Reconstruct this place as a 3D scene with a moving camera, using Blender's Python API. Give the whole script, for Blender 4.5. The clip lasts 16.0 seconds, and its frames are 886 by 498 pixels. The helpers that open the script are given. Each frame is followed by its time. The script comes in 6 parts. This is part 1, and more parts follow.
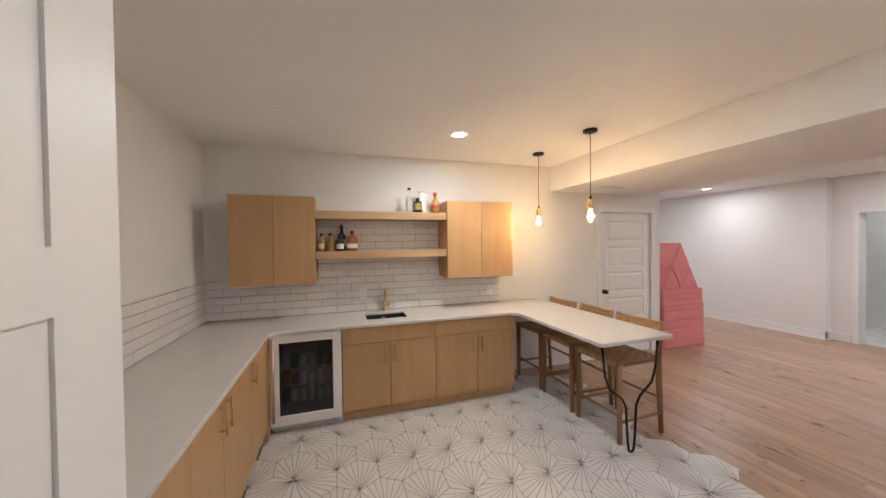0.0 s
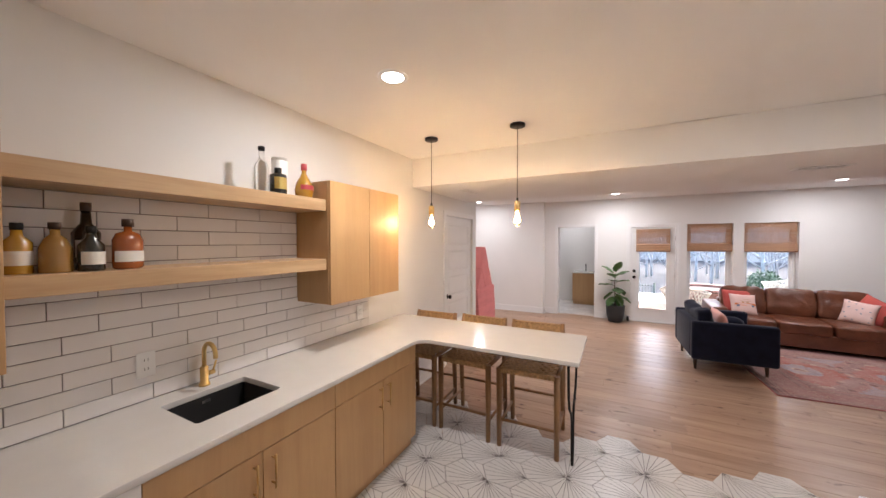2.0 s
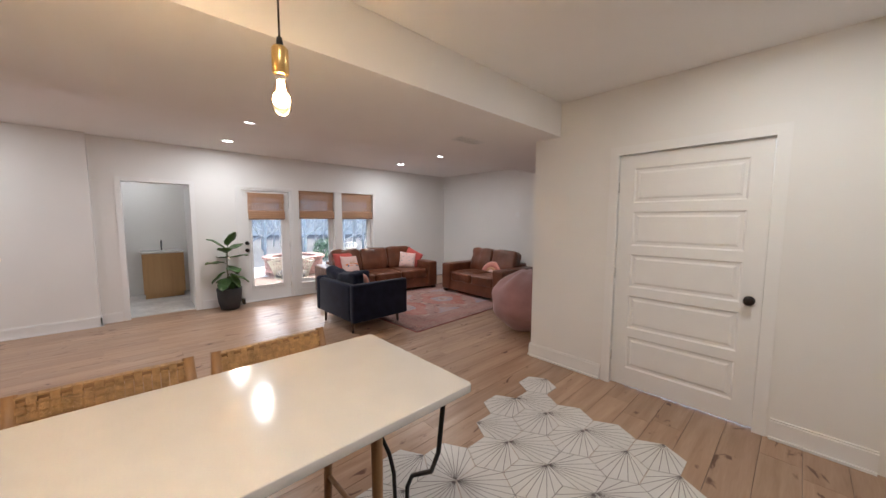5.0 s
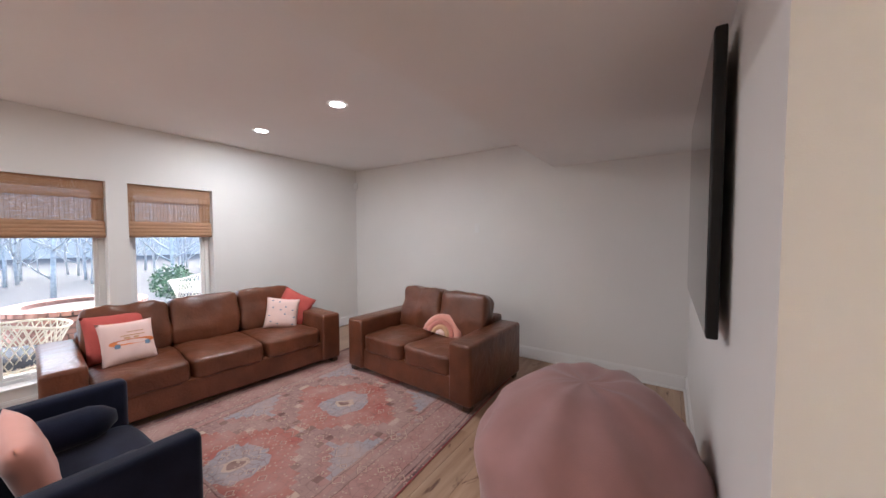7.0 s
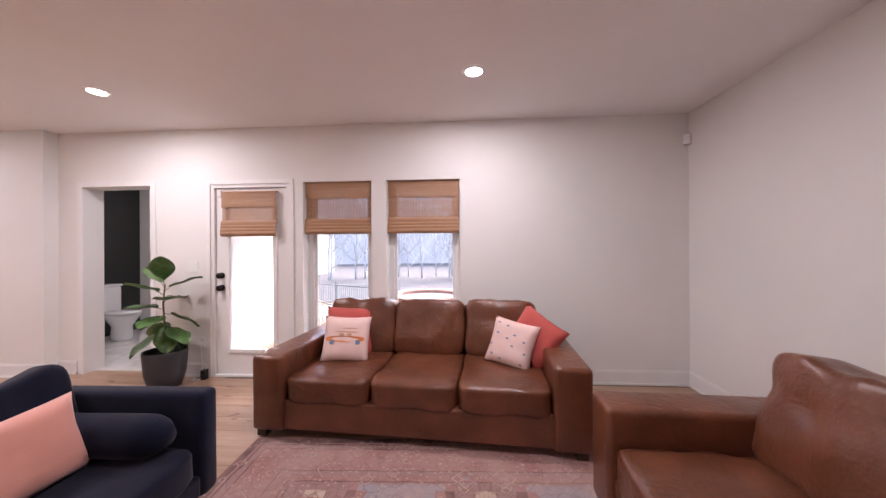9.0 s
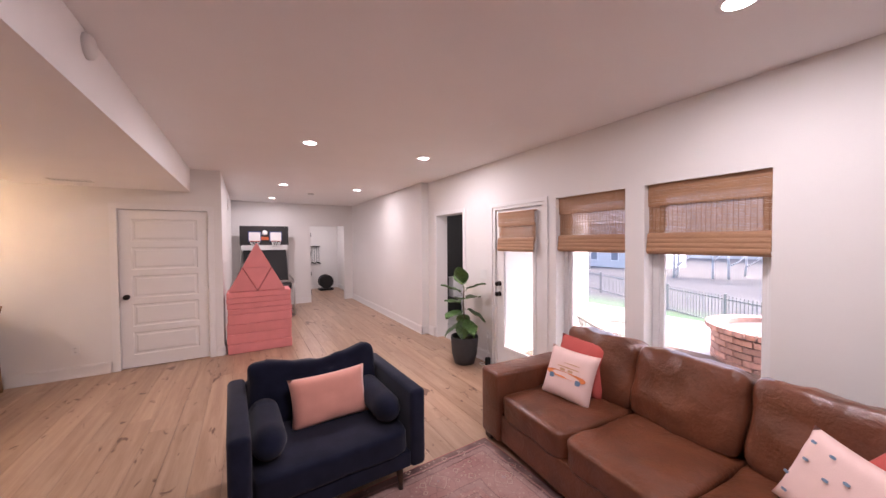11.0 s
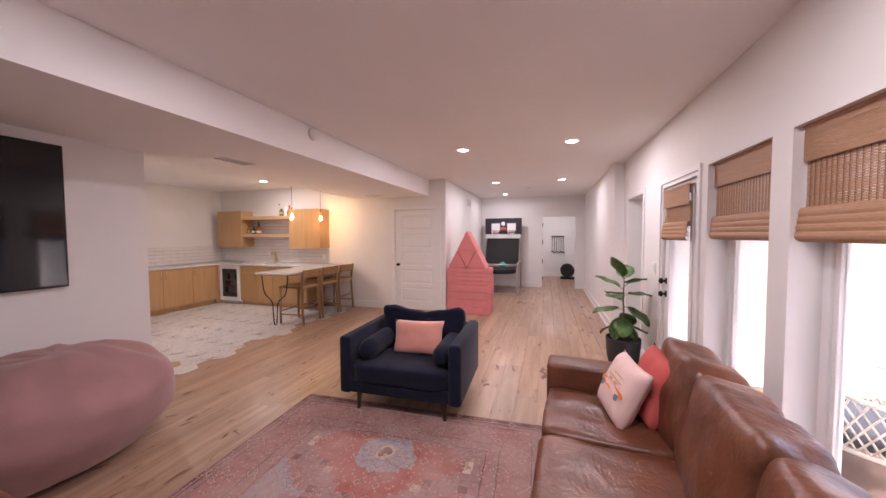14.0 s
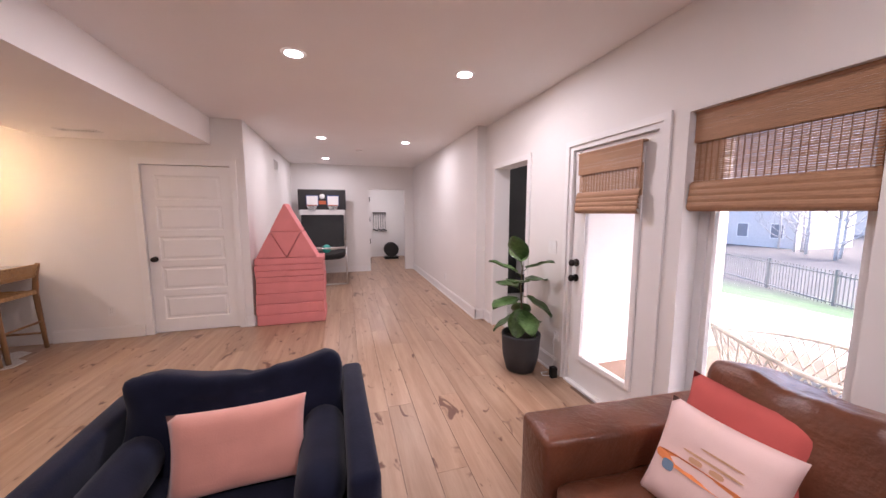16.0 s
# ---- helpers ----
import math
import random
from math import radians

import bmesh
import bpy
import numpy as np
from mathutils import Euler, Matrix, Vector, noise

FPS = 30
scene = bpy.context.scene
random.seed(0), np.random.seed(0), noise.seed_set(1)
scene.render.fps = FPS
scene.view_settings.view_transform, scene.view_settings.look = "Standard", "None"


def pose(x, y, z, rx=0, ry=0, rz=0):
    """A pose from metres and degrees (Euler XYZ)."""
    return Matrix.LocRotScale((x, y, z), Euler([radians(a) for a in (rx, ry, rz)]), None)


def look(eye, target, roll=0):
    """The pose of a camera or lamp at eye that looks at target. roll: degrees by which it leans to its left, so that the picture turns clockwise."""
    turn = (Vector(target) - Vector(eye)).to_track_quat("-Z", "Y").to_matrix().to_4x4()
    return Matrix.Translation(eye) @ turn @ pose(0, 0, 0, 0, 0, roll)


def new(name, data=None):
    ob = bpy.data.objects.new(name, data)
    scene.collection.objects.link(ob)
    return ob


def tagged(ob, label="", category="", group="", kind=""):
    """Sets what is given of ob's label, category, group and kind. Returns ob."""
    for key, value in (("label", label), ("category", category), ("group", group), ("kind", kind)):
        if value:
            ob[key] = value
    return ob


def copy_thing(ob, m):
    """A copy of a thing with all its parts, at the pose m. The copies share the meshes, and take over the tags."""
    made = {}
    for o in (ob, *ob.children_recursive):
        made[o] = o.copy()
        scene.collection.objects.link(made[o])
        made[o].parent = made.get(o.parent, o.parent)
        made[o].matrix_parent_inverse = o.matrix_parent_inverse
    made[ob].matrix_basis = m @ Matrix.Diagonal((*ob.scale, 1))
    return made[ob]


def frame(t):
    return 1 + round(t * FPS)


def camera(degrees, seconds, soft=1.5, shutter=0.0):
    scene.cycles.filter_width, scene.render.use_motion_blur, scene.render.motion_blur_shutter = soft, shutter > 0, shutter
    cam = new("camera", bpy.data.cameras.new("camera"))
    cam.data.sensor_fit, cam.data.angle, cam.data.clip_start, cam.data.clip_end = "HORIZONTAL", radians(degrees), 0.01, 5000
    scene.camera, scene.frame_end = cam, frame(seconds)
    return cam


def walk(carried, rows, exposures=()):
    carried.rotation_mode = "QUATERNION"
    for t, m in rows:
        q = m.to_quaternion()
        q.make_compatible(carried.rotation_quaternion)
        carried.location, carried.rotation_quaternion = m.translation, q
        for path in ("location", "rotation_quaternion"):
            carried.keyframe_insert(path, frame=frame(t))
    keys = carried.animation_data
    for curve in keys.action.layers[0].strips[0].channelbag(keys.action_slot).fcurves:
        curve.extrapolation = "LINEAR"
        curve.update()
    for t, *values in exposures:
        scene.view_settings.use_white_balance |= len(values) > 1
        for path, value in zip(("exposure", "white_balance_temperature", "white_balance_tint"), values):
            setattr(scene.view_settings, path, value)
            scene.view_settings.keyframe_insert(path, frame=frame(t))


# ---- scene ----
cam = camera(106.5, 16.0)

# seconds, eye x y z, yaw (left of +y), pitch, lean
ROUTE = [
    (0.0, 0.933, -3.723, 1.626, -17.81, -0.93, -0.70),
    (0.5, 0.860, -3.556, 1.614, -25.39, -1.85, -0.61),
    (1.0, 0.739, -3.235, 1.634, -35.37, -2.49, -0.21),
    (1.5, 0.594, -2.692, 1.643, -47.77, -1.65, -0.12),
    (2.0, 0.450, -2.035, 1.673, -62.52, -1.16, -0.05),
    (2.5, 0.428, -1.432, 1.669, -78.01, -0.92, 0.12),
    (3.0, 0.452, -1.056, 1.616, -91.15, -1.28, 0.06),
    (3.5, 0.535, -0.831, 1.546, -102.95, -2.49, -0.02),
    (4.0, 0.793, -0.763, 1.501, -113.46, -3.76, 0.31),
    (4.5, 1.281, -0.744, 1.500, -123.64, -4.60, 0.20),
    (5.0, 1.954, -0.989, 1.480, -132.74, -5.05, 0.19),
    (5.2, 2.251, -1.077, 1.438, -136.52, -4.98, 0.20),
    (5.7, 2.620, -1.840, 1.460, -140.50, -4.50, 0.20),
    (6.3, 3.220, -2.550, 1.480, -146.50, -3.60, 0.10),
    (6.9, 3.950, -3.120, 1.500, -146.00, -2.50, 0.00),
    (7.5, 4.540, -3.646, 1.534, -140.76, -2.25, -0.15),
    (8.0, 4.770, -4.183, 1.449, -127.25, -1.28, -0.44),
    (8.5, 5.104, -4.790, 1.344, -105.21, -0.39, -0.27),
    (9.0, 5.231, -4.979, 1.322, -86.13, 0.05, -0.41),
    (9.5, 5.221, -5.149, 1.434, -67.96, -0.43, -0.09),
    (10.0, 5.312, -5.426, 1.576, -50.55, -1.87, -0.47),
    (11.3, 6.020, -5.660, 1.600, -26.00, -0.70, -0.25),
    (12.5, 6.818, -5.976, 1.493, -2.04, 0.80, -0.02),
    (13.0, 7.101, -6.064, 1.505, 6.51, 0.46, -0.07),
    (13.5, 7.298, -6.154, 1.516, 13.47, -0.64, -0.16),
    (14.0, 7.439, -6.202, 1.527, 17.51, -2.45, -0.21),
    (14.5, 7.449, -6.114, 1.594, 16.59, -4.37, -0.24),
    (15.0, 7.304, -5.839, 1.623, 9.77, -5.91, -0.16),
    (15.5, 6.985, -5.389, 1.565, -2.73, -6.65, -0.10),
    (16.0, 6.717, -4.731, 1.484, -16.39, -6.38, -0.02),
]


def stance(x, y, z, yaw, pitch, lean):
    a, b = radians(yaw), radians(pitch)
    ahead = (-math.sin(a) * math.cos(b), math.cos(a) * math.cos(b), math.sin(b))
    return look((x, y, z), (x + ahead[0], y + ahead[1], z + ahead[2]), lean)


walk(cam, [(r[0], stance(*r[1:])) for r in ROUTE],
     exposures=[(0.0, 2.9, 5900, 8), (2.5, 3.0, 6000, 13), (4.5, 2.82, 5900, 8), (5.0, 2.72, 5900, 7), (7.5, 3.12, 5750, 8), (8.5, 3.08, 6050, 19), (10.0, 3.03, 6270, 27), (15.0, 3.04, 6250, 27), (16.0, 2.98, 6180, 26)])

# ---------------------------------------------------------------- sky and sun
world = bpy.data.worlds.new("world")
scene.world = world
world.use_nodes = True
wn = world.node_tree
sky = wn.nodes.new("ShaderNodeTexSky")
sky.sky_type, sky.sun_disc = "NISHITA", False
sky.sun_elevation, sky.sun_rotation = radians(44), radians(122)
sky.air_density, sky.dust_density = 1.0, 4.0
wn.links.new(sky.outputs[0], wn.nodes["Background"].inputs[0])
wn.nodes["Background"].inputs[1].default_value = 0.14
sun = new("sun", bpy.data.lights.new("sun", "SUN"))
sun.data.energy, sun.data.angle, sun.data.color = 1.0, radians(14), (1.0, 0.97, 0.93)
sun.matrix_world = look((32, -18, 28), (8, -3, 0))


def area_lamp(name, m, sx, sy, watts, colour, shape="RECTANGLE"):
    ob = new(name, bpy.data.lights.new(name, "AREA"))
    ob.data.shape, ob.data.size, ob.data.size_y, ob.data.energy, ob.data.color = shape, sx, sy, watts, colour
    ob.matrix_world = m
    return ob


# ---------------------------------------------------------------- helpers
def mat(name, base, rough=0.5, metal=0.0, var=0.06, scale=6.0, bump=0.0, bscale=60.0, sheen=0.0, coat=0.0, rand=0.0, spec=0.5, stretch=(1, 1, 1), fine=0.0):
    m = bpy.data.materials.new(name)
    m.use_nodes = True
    nt = m.node_tree
    b = nt.nodes["Principled BSDF"]
    b.inputs["Roughness"].default_value, b.inputs["Metallic"].default_value = rough, metal
    b.inputs["Specular IOR Level"].default_value = spec
    b.inputs["Sheen Weight"].default_value, b.inputs["Coat Weight"].default_value = sheen, coat
    b.inputs["Coat Roughness"].default_value = 0.25
    co = nt.nodes.new("ShaderNodeTexCoord")
    mp = nt.nodes.new("ShaderNodeMapping")
    mp.inputs["Scale"].default_value = stretch
    nt.links.new(co.outputs["Object"], mp.inputs[0])
    n1 = nt.nodes.new("ShaderNodeTexNoise")
    n1.inputs["Scale"].default_value, n1.inputs["Detail"].default_value = scale, 5
    nt.links.new(mp.outputs[0], n1.inputs["Vector"])
    n2 = nt.nodes.new("ShaderNodeTexNoise")
    n2.inputs["Scale"].default_value, n2.inputs["Detail"].default_value = bscale, 3
    nt.links.new(mp.outputs[0], n2.inputs["Vector"])
    r = nt.nodes.new("ShaderNodeMapRange")
    r.inputs[1].default_value, r.inputs[2].default_value = 0.3, 0.7
    r.inputs[3].default_value, r.inputs[4].default_value = 1 - var, 1 + var
    nt.links.new(n1.outputs[0], r.inputs[0])
    r2 = nt.nodes.new("ShaderNodeMapRange")
    r2.inputs[1].default_value, r2.inputs[2].default_value = 0.3, 0.7
    r2.inputs[3].default_value, r2.inputs[4].default_value = 1 - fine, 1 + fine
    nt.links.new(n2.outputs[0], r2.inputs[0])
    mul = nt.nodes.new("ShaderNodeMath")
    mul.operation = "MULTIPLY"
    nt.links.new(r.outputs[0], mul.inputs[0])
    nt.links.new(r2.outputs[0], mul.inputs[1])
    oi = nt.nodes.new("ShaderNodeObjectInfo")
    r3 = nt.nodes.new("ShaderNodeMapRange")
    r3.inputs[3].default_value, r3.inputs[4].default_value = 1 - rand, 1 + rand
    nt.links.new(oi.outputs["Random"], r3.inputs[0])
    mul2 = nt.nodes.new("ShaderNodeMath")
    mul2.operation = "MULTIPLY"
    nt.links.new(mul.outputs[0], mul2.inputs[0])
    nt.links.new(r3.outputs[0], mul2.inputs[1])
    vm = nt.nodes.new("ShaderNodeVectorMath")
    vm.operation = "SCALE"
    vm.inputs[0].default_value = base
    nt.links.new(mul2.outputs[0], vm.inputs["Scale"])
    nt.links.new(vm.outputs[0], b.inputs["Base Color"])
    if bump:
        bp = nt.nodes.new("ShaderNodeBump")
        bp.inputs["Strength"].default_value, bp.inputs["Distance"].default_value = bump, 0.01
        nt.links.new(n2.outputs[0], bp.inputs["Height"])
        nt.links.new(bp.outputs[0], b.inputs["Normal"])
    return m


def glow(name, colour, strength):
    m = bpy.data.materials.new(name)
    m.use_nodes = True
    b = m.node_tree.nodes["Principled BSDF"]
    b.inputs["Base Color"].default_value = (*colour, 1)
    b.inputs["Emission Color"].default_value = (*colour, 1)
    b.inputs["Emission Strength"].default_value = strength
    return m


def glass(name, colour=(1, 1, 1), rough=0.0, ior=1.45):
    m = bpy.data.materials.new(name)
    m.use_nodes = True
    b = m.node_tree.nodes["Principled BSDF"]
    b.inputs["Base Color"].default_value = (*colour, 1)
    b.inputs["Transmission Weight"].default_value = 1.0
    b.inputs["Roughness"].default_value, b.inputs["IOR"].default_value = rough, ior
    return m


def finish(name, bm, material, smooth=False):
    bmesh.ops.recalc_face_normals(bm, faces=bm.faces)
    me = bpy.data.meshes.new(name)
    bm.to_mesh(me)
    bm.free()
    for m in (material if isinstance(material, (list, tuple)) else [material]):
        me.materials.append(m)
    if smooth:
        me.shade_smooth()
    return me


def part(name, bm, material, parent=None, label="", smooth=False, at=None):
    ob = new(name, finish(name, bm, material, smooth))
    if parent is not None:
        ob.parent = parent
    if at is not None:
        ob.matrix_basis = at
    if label:
        ob["label"] = label
    return ob


def thing(name, m, label, category, group=""):
    ob = new(name)
    ob.empty_display_size = 0.1
    ob.matrix_basis = m
    return tagged(ob, label, category, group)


def structure(name, bm, material, label="", smooth=False):
    return tagged(part(name, bm, material, None, "", smooth), label, "", "", "structure")


def B():
    return bmesh.new()


def box(bm, x0, x1, y0, y1, z0, z1, bevel=0.0, seg=2, mi=0):
    v = [bm.verts.new((x, y, z)) for x in (x0, x1) for y in (y0, y1) for z in (z0, z1)]
    fs = [bm.faces.new([v[i] for i in q]) for q in ((0, 1, 3, 2), (4, 6, 7, 5), (0, 4, 5, 1), (2, 3, 7, 6), (0, 2, 6, 4), (1, 5, 7, 3))]
    for f in fs:
        f.material_index = mi
    if bevel:
        es = list({e for f in fs for e in f.edges})
        bmesh.ops.bevel(bm, geom=es, offset=bevel, segments=seg, affect="EDGES", profile=0.5)
    return bm


def rod(bm, p0, p1, r0, r1=None, seg=12, mi=0):
    r1 = r0 if r1 is None else r1
    p0, p1 = Vector(p0), Vector(p1)
    q = (p1 - p0).to_track_quat("Z", "Y")
    rings = []
    for p, r in ((p0, r0), (p1, r1)):
        rings.append([bm.verts.new(p + q @ Vector((r * math.cos(a), r * math.sin(a), 0))) for a in (2 * math.pi * k / seg for k in range(seg))])
    for k in range(seg):
        f = bm.faces.new((rings[0][k], rings[0][(k + 1) % seg], rings[1][(k + 1) % seg], rings[1][k]))
        f.smooth, f.material_index = True, mi
    for ring in rings:
        bm.faces.new(ring).material_index = mi
    return bm


def tube(bm, pts, r, seg=8, closed=False):
    pts = [Vector(p) for p in pts]
    n = len(pts)
    rings, up = [], None
    for i, p in enumerate(pts):
        a = pts[(i - 1) % n] if closed or i else p
        b = pts[(i + 1) % n] if closed or i < n - 1 else p
        d = (b - a).normalized()
        if up is None:
            up = d.orthogonal().normalized()
        up = (up - d * up.dot(d)).normalized()
        w = d.cross(up)
        rad = r(i / (n - 1)) if callable(r) else r
        rings.append([bm.verts.new(p + rad * (math.cos(t) * up + math.sin(t) * w)) for t in (2 * math.pi * k / seg for k in range(seg))])
    for i in range(n if closed else n - 1):
        for k in range(seg):
            A, C = rings[i], rings[(i + 1) % n]
            bm.faces.new((A[k], A[(k + 1) % seg], C[(k + 1) % seg], C[k])).smooth = True
    if not closed:
        bm.faces.new(rings[0])
        bm.faces.new(rings[-1])
    return bm


def lathe(bm, profile, seg=24, centre=(0, 0), mi=0, caps=True):
    rings = []
    for r, z in profile:
        rings.append([bm.verts.new((centre[0] + max(r, 1e-4) * math.cos(a), centre[1] + max(r, 1e-4) * math.sin(a), z)) for a in (2 * math.pi * k / seg for k in range(seg))])
    for i in range(len(rings) - 1):
        for k in range(seg):
            f = bm.faces.new((rings[i][k], rings[i][(k + 1) % seg], rings[i + 1][(k + 1) % seg], rings[i + 1][k]))
            f.smooth, f.material_index = True, mi
    if caps:
        bm.faces.new(rings[0]).material_index = mi
        bm.faces.new(rings[-1]).material_index = mi
    return bm


def cushion(bm, x0, x1, y0, y1, z0, z1, e=0.35, puff=0.0, crease=0.0, n=12, seed=0.0):
    """A soft block: a superellipsoid, bulging in its middle and lightly wrinkled."""
    c = Vector(((x0 + x1) / 2, (y0 + y1) / 2, (z0 + z1) / 2))
    h = Vector(((x1 - x0) / 2, (y1 - y0) / 2, (z1 - z0) / 2))
    made = bmesh.ops.create_cube(bm, size=2.0)
    es = list({ed for v in made["verts"] for ed in v.link_edges})
    bmesh.ops.subdivide_edges(bm, edges=es, cuts=n, use_grid_fill=True)
    vs = list(bm.verts)
    p = 2.0 / e
    for v in vs:
        u = v.co.copy()
        k = (abs(u.x) ** p + abs(u.y) ** p + abs(u.z) ** p) ** (1 / p)
        u = u / k
        bulge = 1 + puff * (1 - u.x * u.x) * (1 - u.y * u.y)
        q = Vector((u.x * h.x, u.y * h.y, u.z * h.z * bulge))
        if crease:
            s = noise.noise(Vector((q.x * 7 + seed, q.y * 7, q.z * 7))) * crease
            s += noise.noise(Vector((q.x * 18 + seed, q.y * 5, q.z * 9))) * crease * 0.5
            q += u.normalized() * s
        v.co = c + q
    for v in vs:
        for f in v.link_faces:
            f.smooth = True
    return bm


def prism(bm, outline, z0, z1, bevel=0.0):
    lo = [bm.verts.new((x, y, z0)) for x, y in outline]
    hi = [bm.verts.new((x, y, z1)) for x, y in outline]
    n = len(outline)
    fs = [bm.faces.new(lo), bm.faces.new(hi)]
    fs += [bm.faces.new((lo[i], lo[(i + 1) % n], hi[(i + 1) % n], hi[i])) for i in range(n)]
    if bevel:
        bmesh.ops.bevel(bm, geom=list(fs[1].edges), offset=bevel, segments=2, affect="EDGES")
    return bm


# ---------------------------------------------------------------- materials
def plank_wood(name, colours, length_axis, knots=True, rough=0.42, rand=0.22):
    """Oak: fibres along one axis, slow colour bands, dark knots."""
    m = bpy.data.materials.new(name)
    m.use_nodes = True
    nt = m.node_tree
    b = nt.nodes["Principled BSDF"]
    co = nt.nodes.new("ShaderNodeTexCoord")
    oi = nt.nodes.new("ShaderNodeObjectInfo")
    sh = nt.nodes.new("ShaderNodeVectorMath")
    sh.operation = "SCALE"
    sh.inputs[0].default_value = (13.0, 29.0, 7.0)
    nt.links.new(oi.outputs["Random"], sh.inputs["Scale"])
    ge = nt.nodes.new("ShaderNodeNewGeometry")
    ad = nt.nodes.new("ShaderNodeVectorMath")
    nt.links.new(ge.outputs["Position"], ad.inputs[0])
    nt.links.new(sh.outputs[0], ad.inputs[1])
    mp = nt.nodes.new("ShaderNodeMapping")
    mp.inputs["Scale"].default_value = {"x": (0.6, 9, 9), "y": (9, 0.6, 9), "z": (9, 9, 0.6)}[length_axis]
    nt.links.new(ad.outputs[0], mp.inputs[0])
    n1 = nt.nodes.new("ShaderNodeTexNoise")
    n1.inputs["Scale"].default_value, n1.inputs["Detail"].default_value, n1.inputs["Distortion"].default_value = 1.6, 6, 0.6
    nt.links.new(mp.outputs[0], n1.inputs["Vector"])
    n2 = nt.nodes.new("ShaderNodeTexNoise")
    n2.inputs["Scale"].default_value, n2.inputs["Detail"].default_value = 14, 4
    nt.links.new(mp.outputs[0], n2.inputs["Vector"])
    mx = nt.nodes.new("ShaderNodeMath")
    mx.operation = "MULTIPLY_ADD"
    mx.inputs[1].default_value = 0.3
    nt.links.new(n2.outputs[0], mx.inputs[0])
    nt.links.new(n1.outputs[0], mx.inputs[2])
    ramp = nt.nodes.new("ShaderNodeValToRGB")
    ramp.color_ramp.elements[0].position, ramp.color_ramp.elements[1].position = 0.42, 0.86
    ramp.color_ramp.elements[0].color, ramp.color_ramp.elements[1].color = (*colours[0], 1), (*colours[1], 1)
    nt.links.new(mx.outputs[0], ramp.inputs[0])
    r3 = nt.nodes.new("ShaderNodeMapRange")
    r3.inputs[3].default_value, r3.inputs[4].default_value = 1 - rand, 1 + rand
    nt.links.new(oi.outputs["Random"], r3.inputs[0])
    vm = nt.nodes.new("ShaderNodeVectorMath")
    vm.operation = "SCALE"
    nt.links.new(ramp.outputs[0], vm.inputs[0])
    nt.links.new(r3.outputs[0], vm.inputs["Scale"])
    last = vm.outputs[0]
    if knots:
        mk = nt.nodes.new("ShaderNodeMapping")
        mk.inputs["Scale"].default_value = {"x": (4.5, 11, 11), "y": (11, 4.5, 11), "z": (11, 11, 4.5)}[length_axis]
        nt.links.new(ad.outputs[0], mk.inputs[0])
        nk = nt.nodes.new("ShaderNodeTexNoise")
        nk.inputs["Scale"].default_value, nk.inputs["Detail"].default_value, nk.inputs["Distortion"].default_value = 0.9, 3, 0.8
        nt.links.new(mk.outputs[0], nk.inputs["Vector"])
        rk = nt.nodes.new("ShaderNodeValToRGB")
        rk.color_ramp.elements[0].position, rk.color_ramp.elements[1].position = 0.635, 0.70
        rk.color_ramp.elements[0].color, rk.color_ramp.elements[1].color = (1, 1, 1, 1), (0.32, 0.21, 0.19, 1)
        nt.links.new(nk.outputs[0], rk.inputs[0])
        mk2 = nt.nodes.new("ShaderNodeVectorMath")
        mk2.operation = "MULTIPLY"
        nt.links.new(last, mk2.inputs[0])
        nt.links.new(rk.outputs[0], mk2.inputs[1])
        last = mk2.outputs[0]
    nt.links.new(last, b.inputs["Base Color"])
    b.inputs["Roughness"].default_value = rough
    bp = nt.nodes.new("ShaderNodeBump")
    bp.inputs["Strength"].default_value, bp.inputs["Distance"].default_value = 0.12, 0.004
    nt.links.new(n2.outputs[0], bp.inputs["Height"])
    nt.links.new(bp.outputs[0], b.inputs["Normal"])
    return m


M_wall = mat("wall_paint", (0.80, 0.785, 0.765), 0.6, var=0.015, scale=2.0, bump=0.05, bscale=220)
M_ceil = mat("ceiling_paint", (0.90, 0.885, 0.875), 0.8, var=0.015, scale=1.5, bump=0.06, bscale=180)
M_trim = mat("trim_paint", (0.82, 0.81, 0.80), 0.35, var=0.01, bump=0.02, bscale=90)
M_door = mat("door_paint", (0.82, 0.81, 0.80), 0.38, var=0.012, bump=0.02, bscale=120)
M_floor = plank_wood("floor_oak", ((0.315, 0.19, 0.12), (0.465, 0.318, 0.218)), "y", True, 0.33, 0.10)
M_sub = mat("plank_joint", (0.17, 0.11, 0.08), 0.9)
M_cab = plank_wood("cabinet_oak", ((0.46, 0.275, 0.125), (0.53, 0.33, 0.155)), "z", False, 0.38, 0.05)
M_shelf = plank_wood("shelf_oak", ((0.42, 0.26, 0.13), (0.60, 0.41, 0.23)), "x", False, 0.4, 0.04)
M_stool = plank_wood("stool_wood", ((0.23, 0.12, 0.052), (0.36, 0.205, 0.095)), "z", False, 0.45, 0.1)
M_quartz = mat("quartz", (0.66, 0.64, 0.615), 0.13, var=0.02, scale=9, bscale=160, fine=0.015)
M_tile = mat("glazed_tile", (0.78, 0.75, 0.73), 0.08, var=0.02, scale=3, bump=0.04, bscale=9, rand=0.03)
M_grout = mat("dark_grout", (0.16, 0.13, 0.12), 0.9, var=0.1)
M_hex = mat("cement_tile", (0.66, 0.64, 0.62), 0.34, var=0.03, scale=7, bscale=90, rand=0.03, fine=0.02)
M_line = mat("tile_line", (0.13, 0.11, 0.11), 0.5, var=0.1)
M_brass = mat("brushed_brass", (0.72, 0.50, 0.20), 0.28, 1.0, var=0.05, scale=20, bump=0.03, bscale=200)
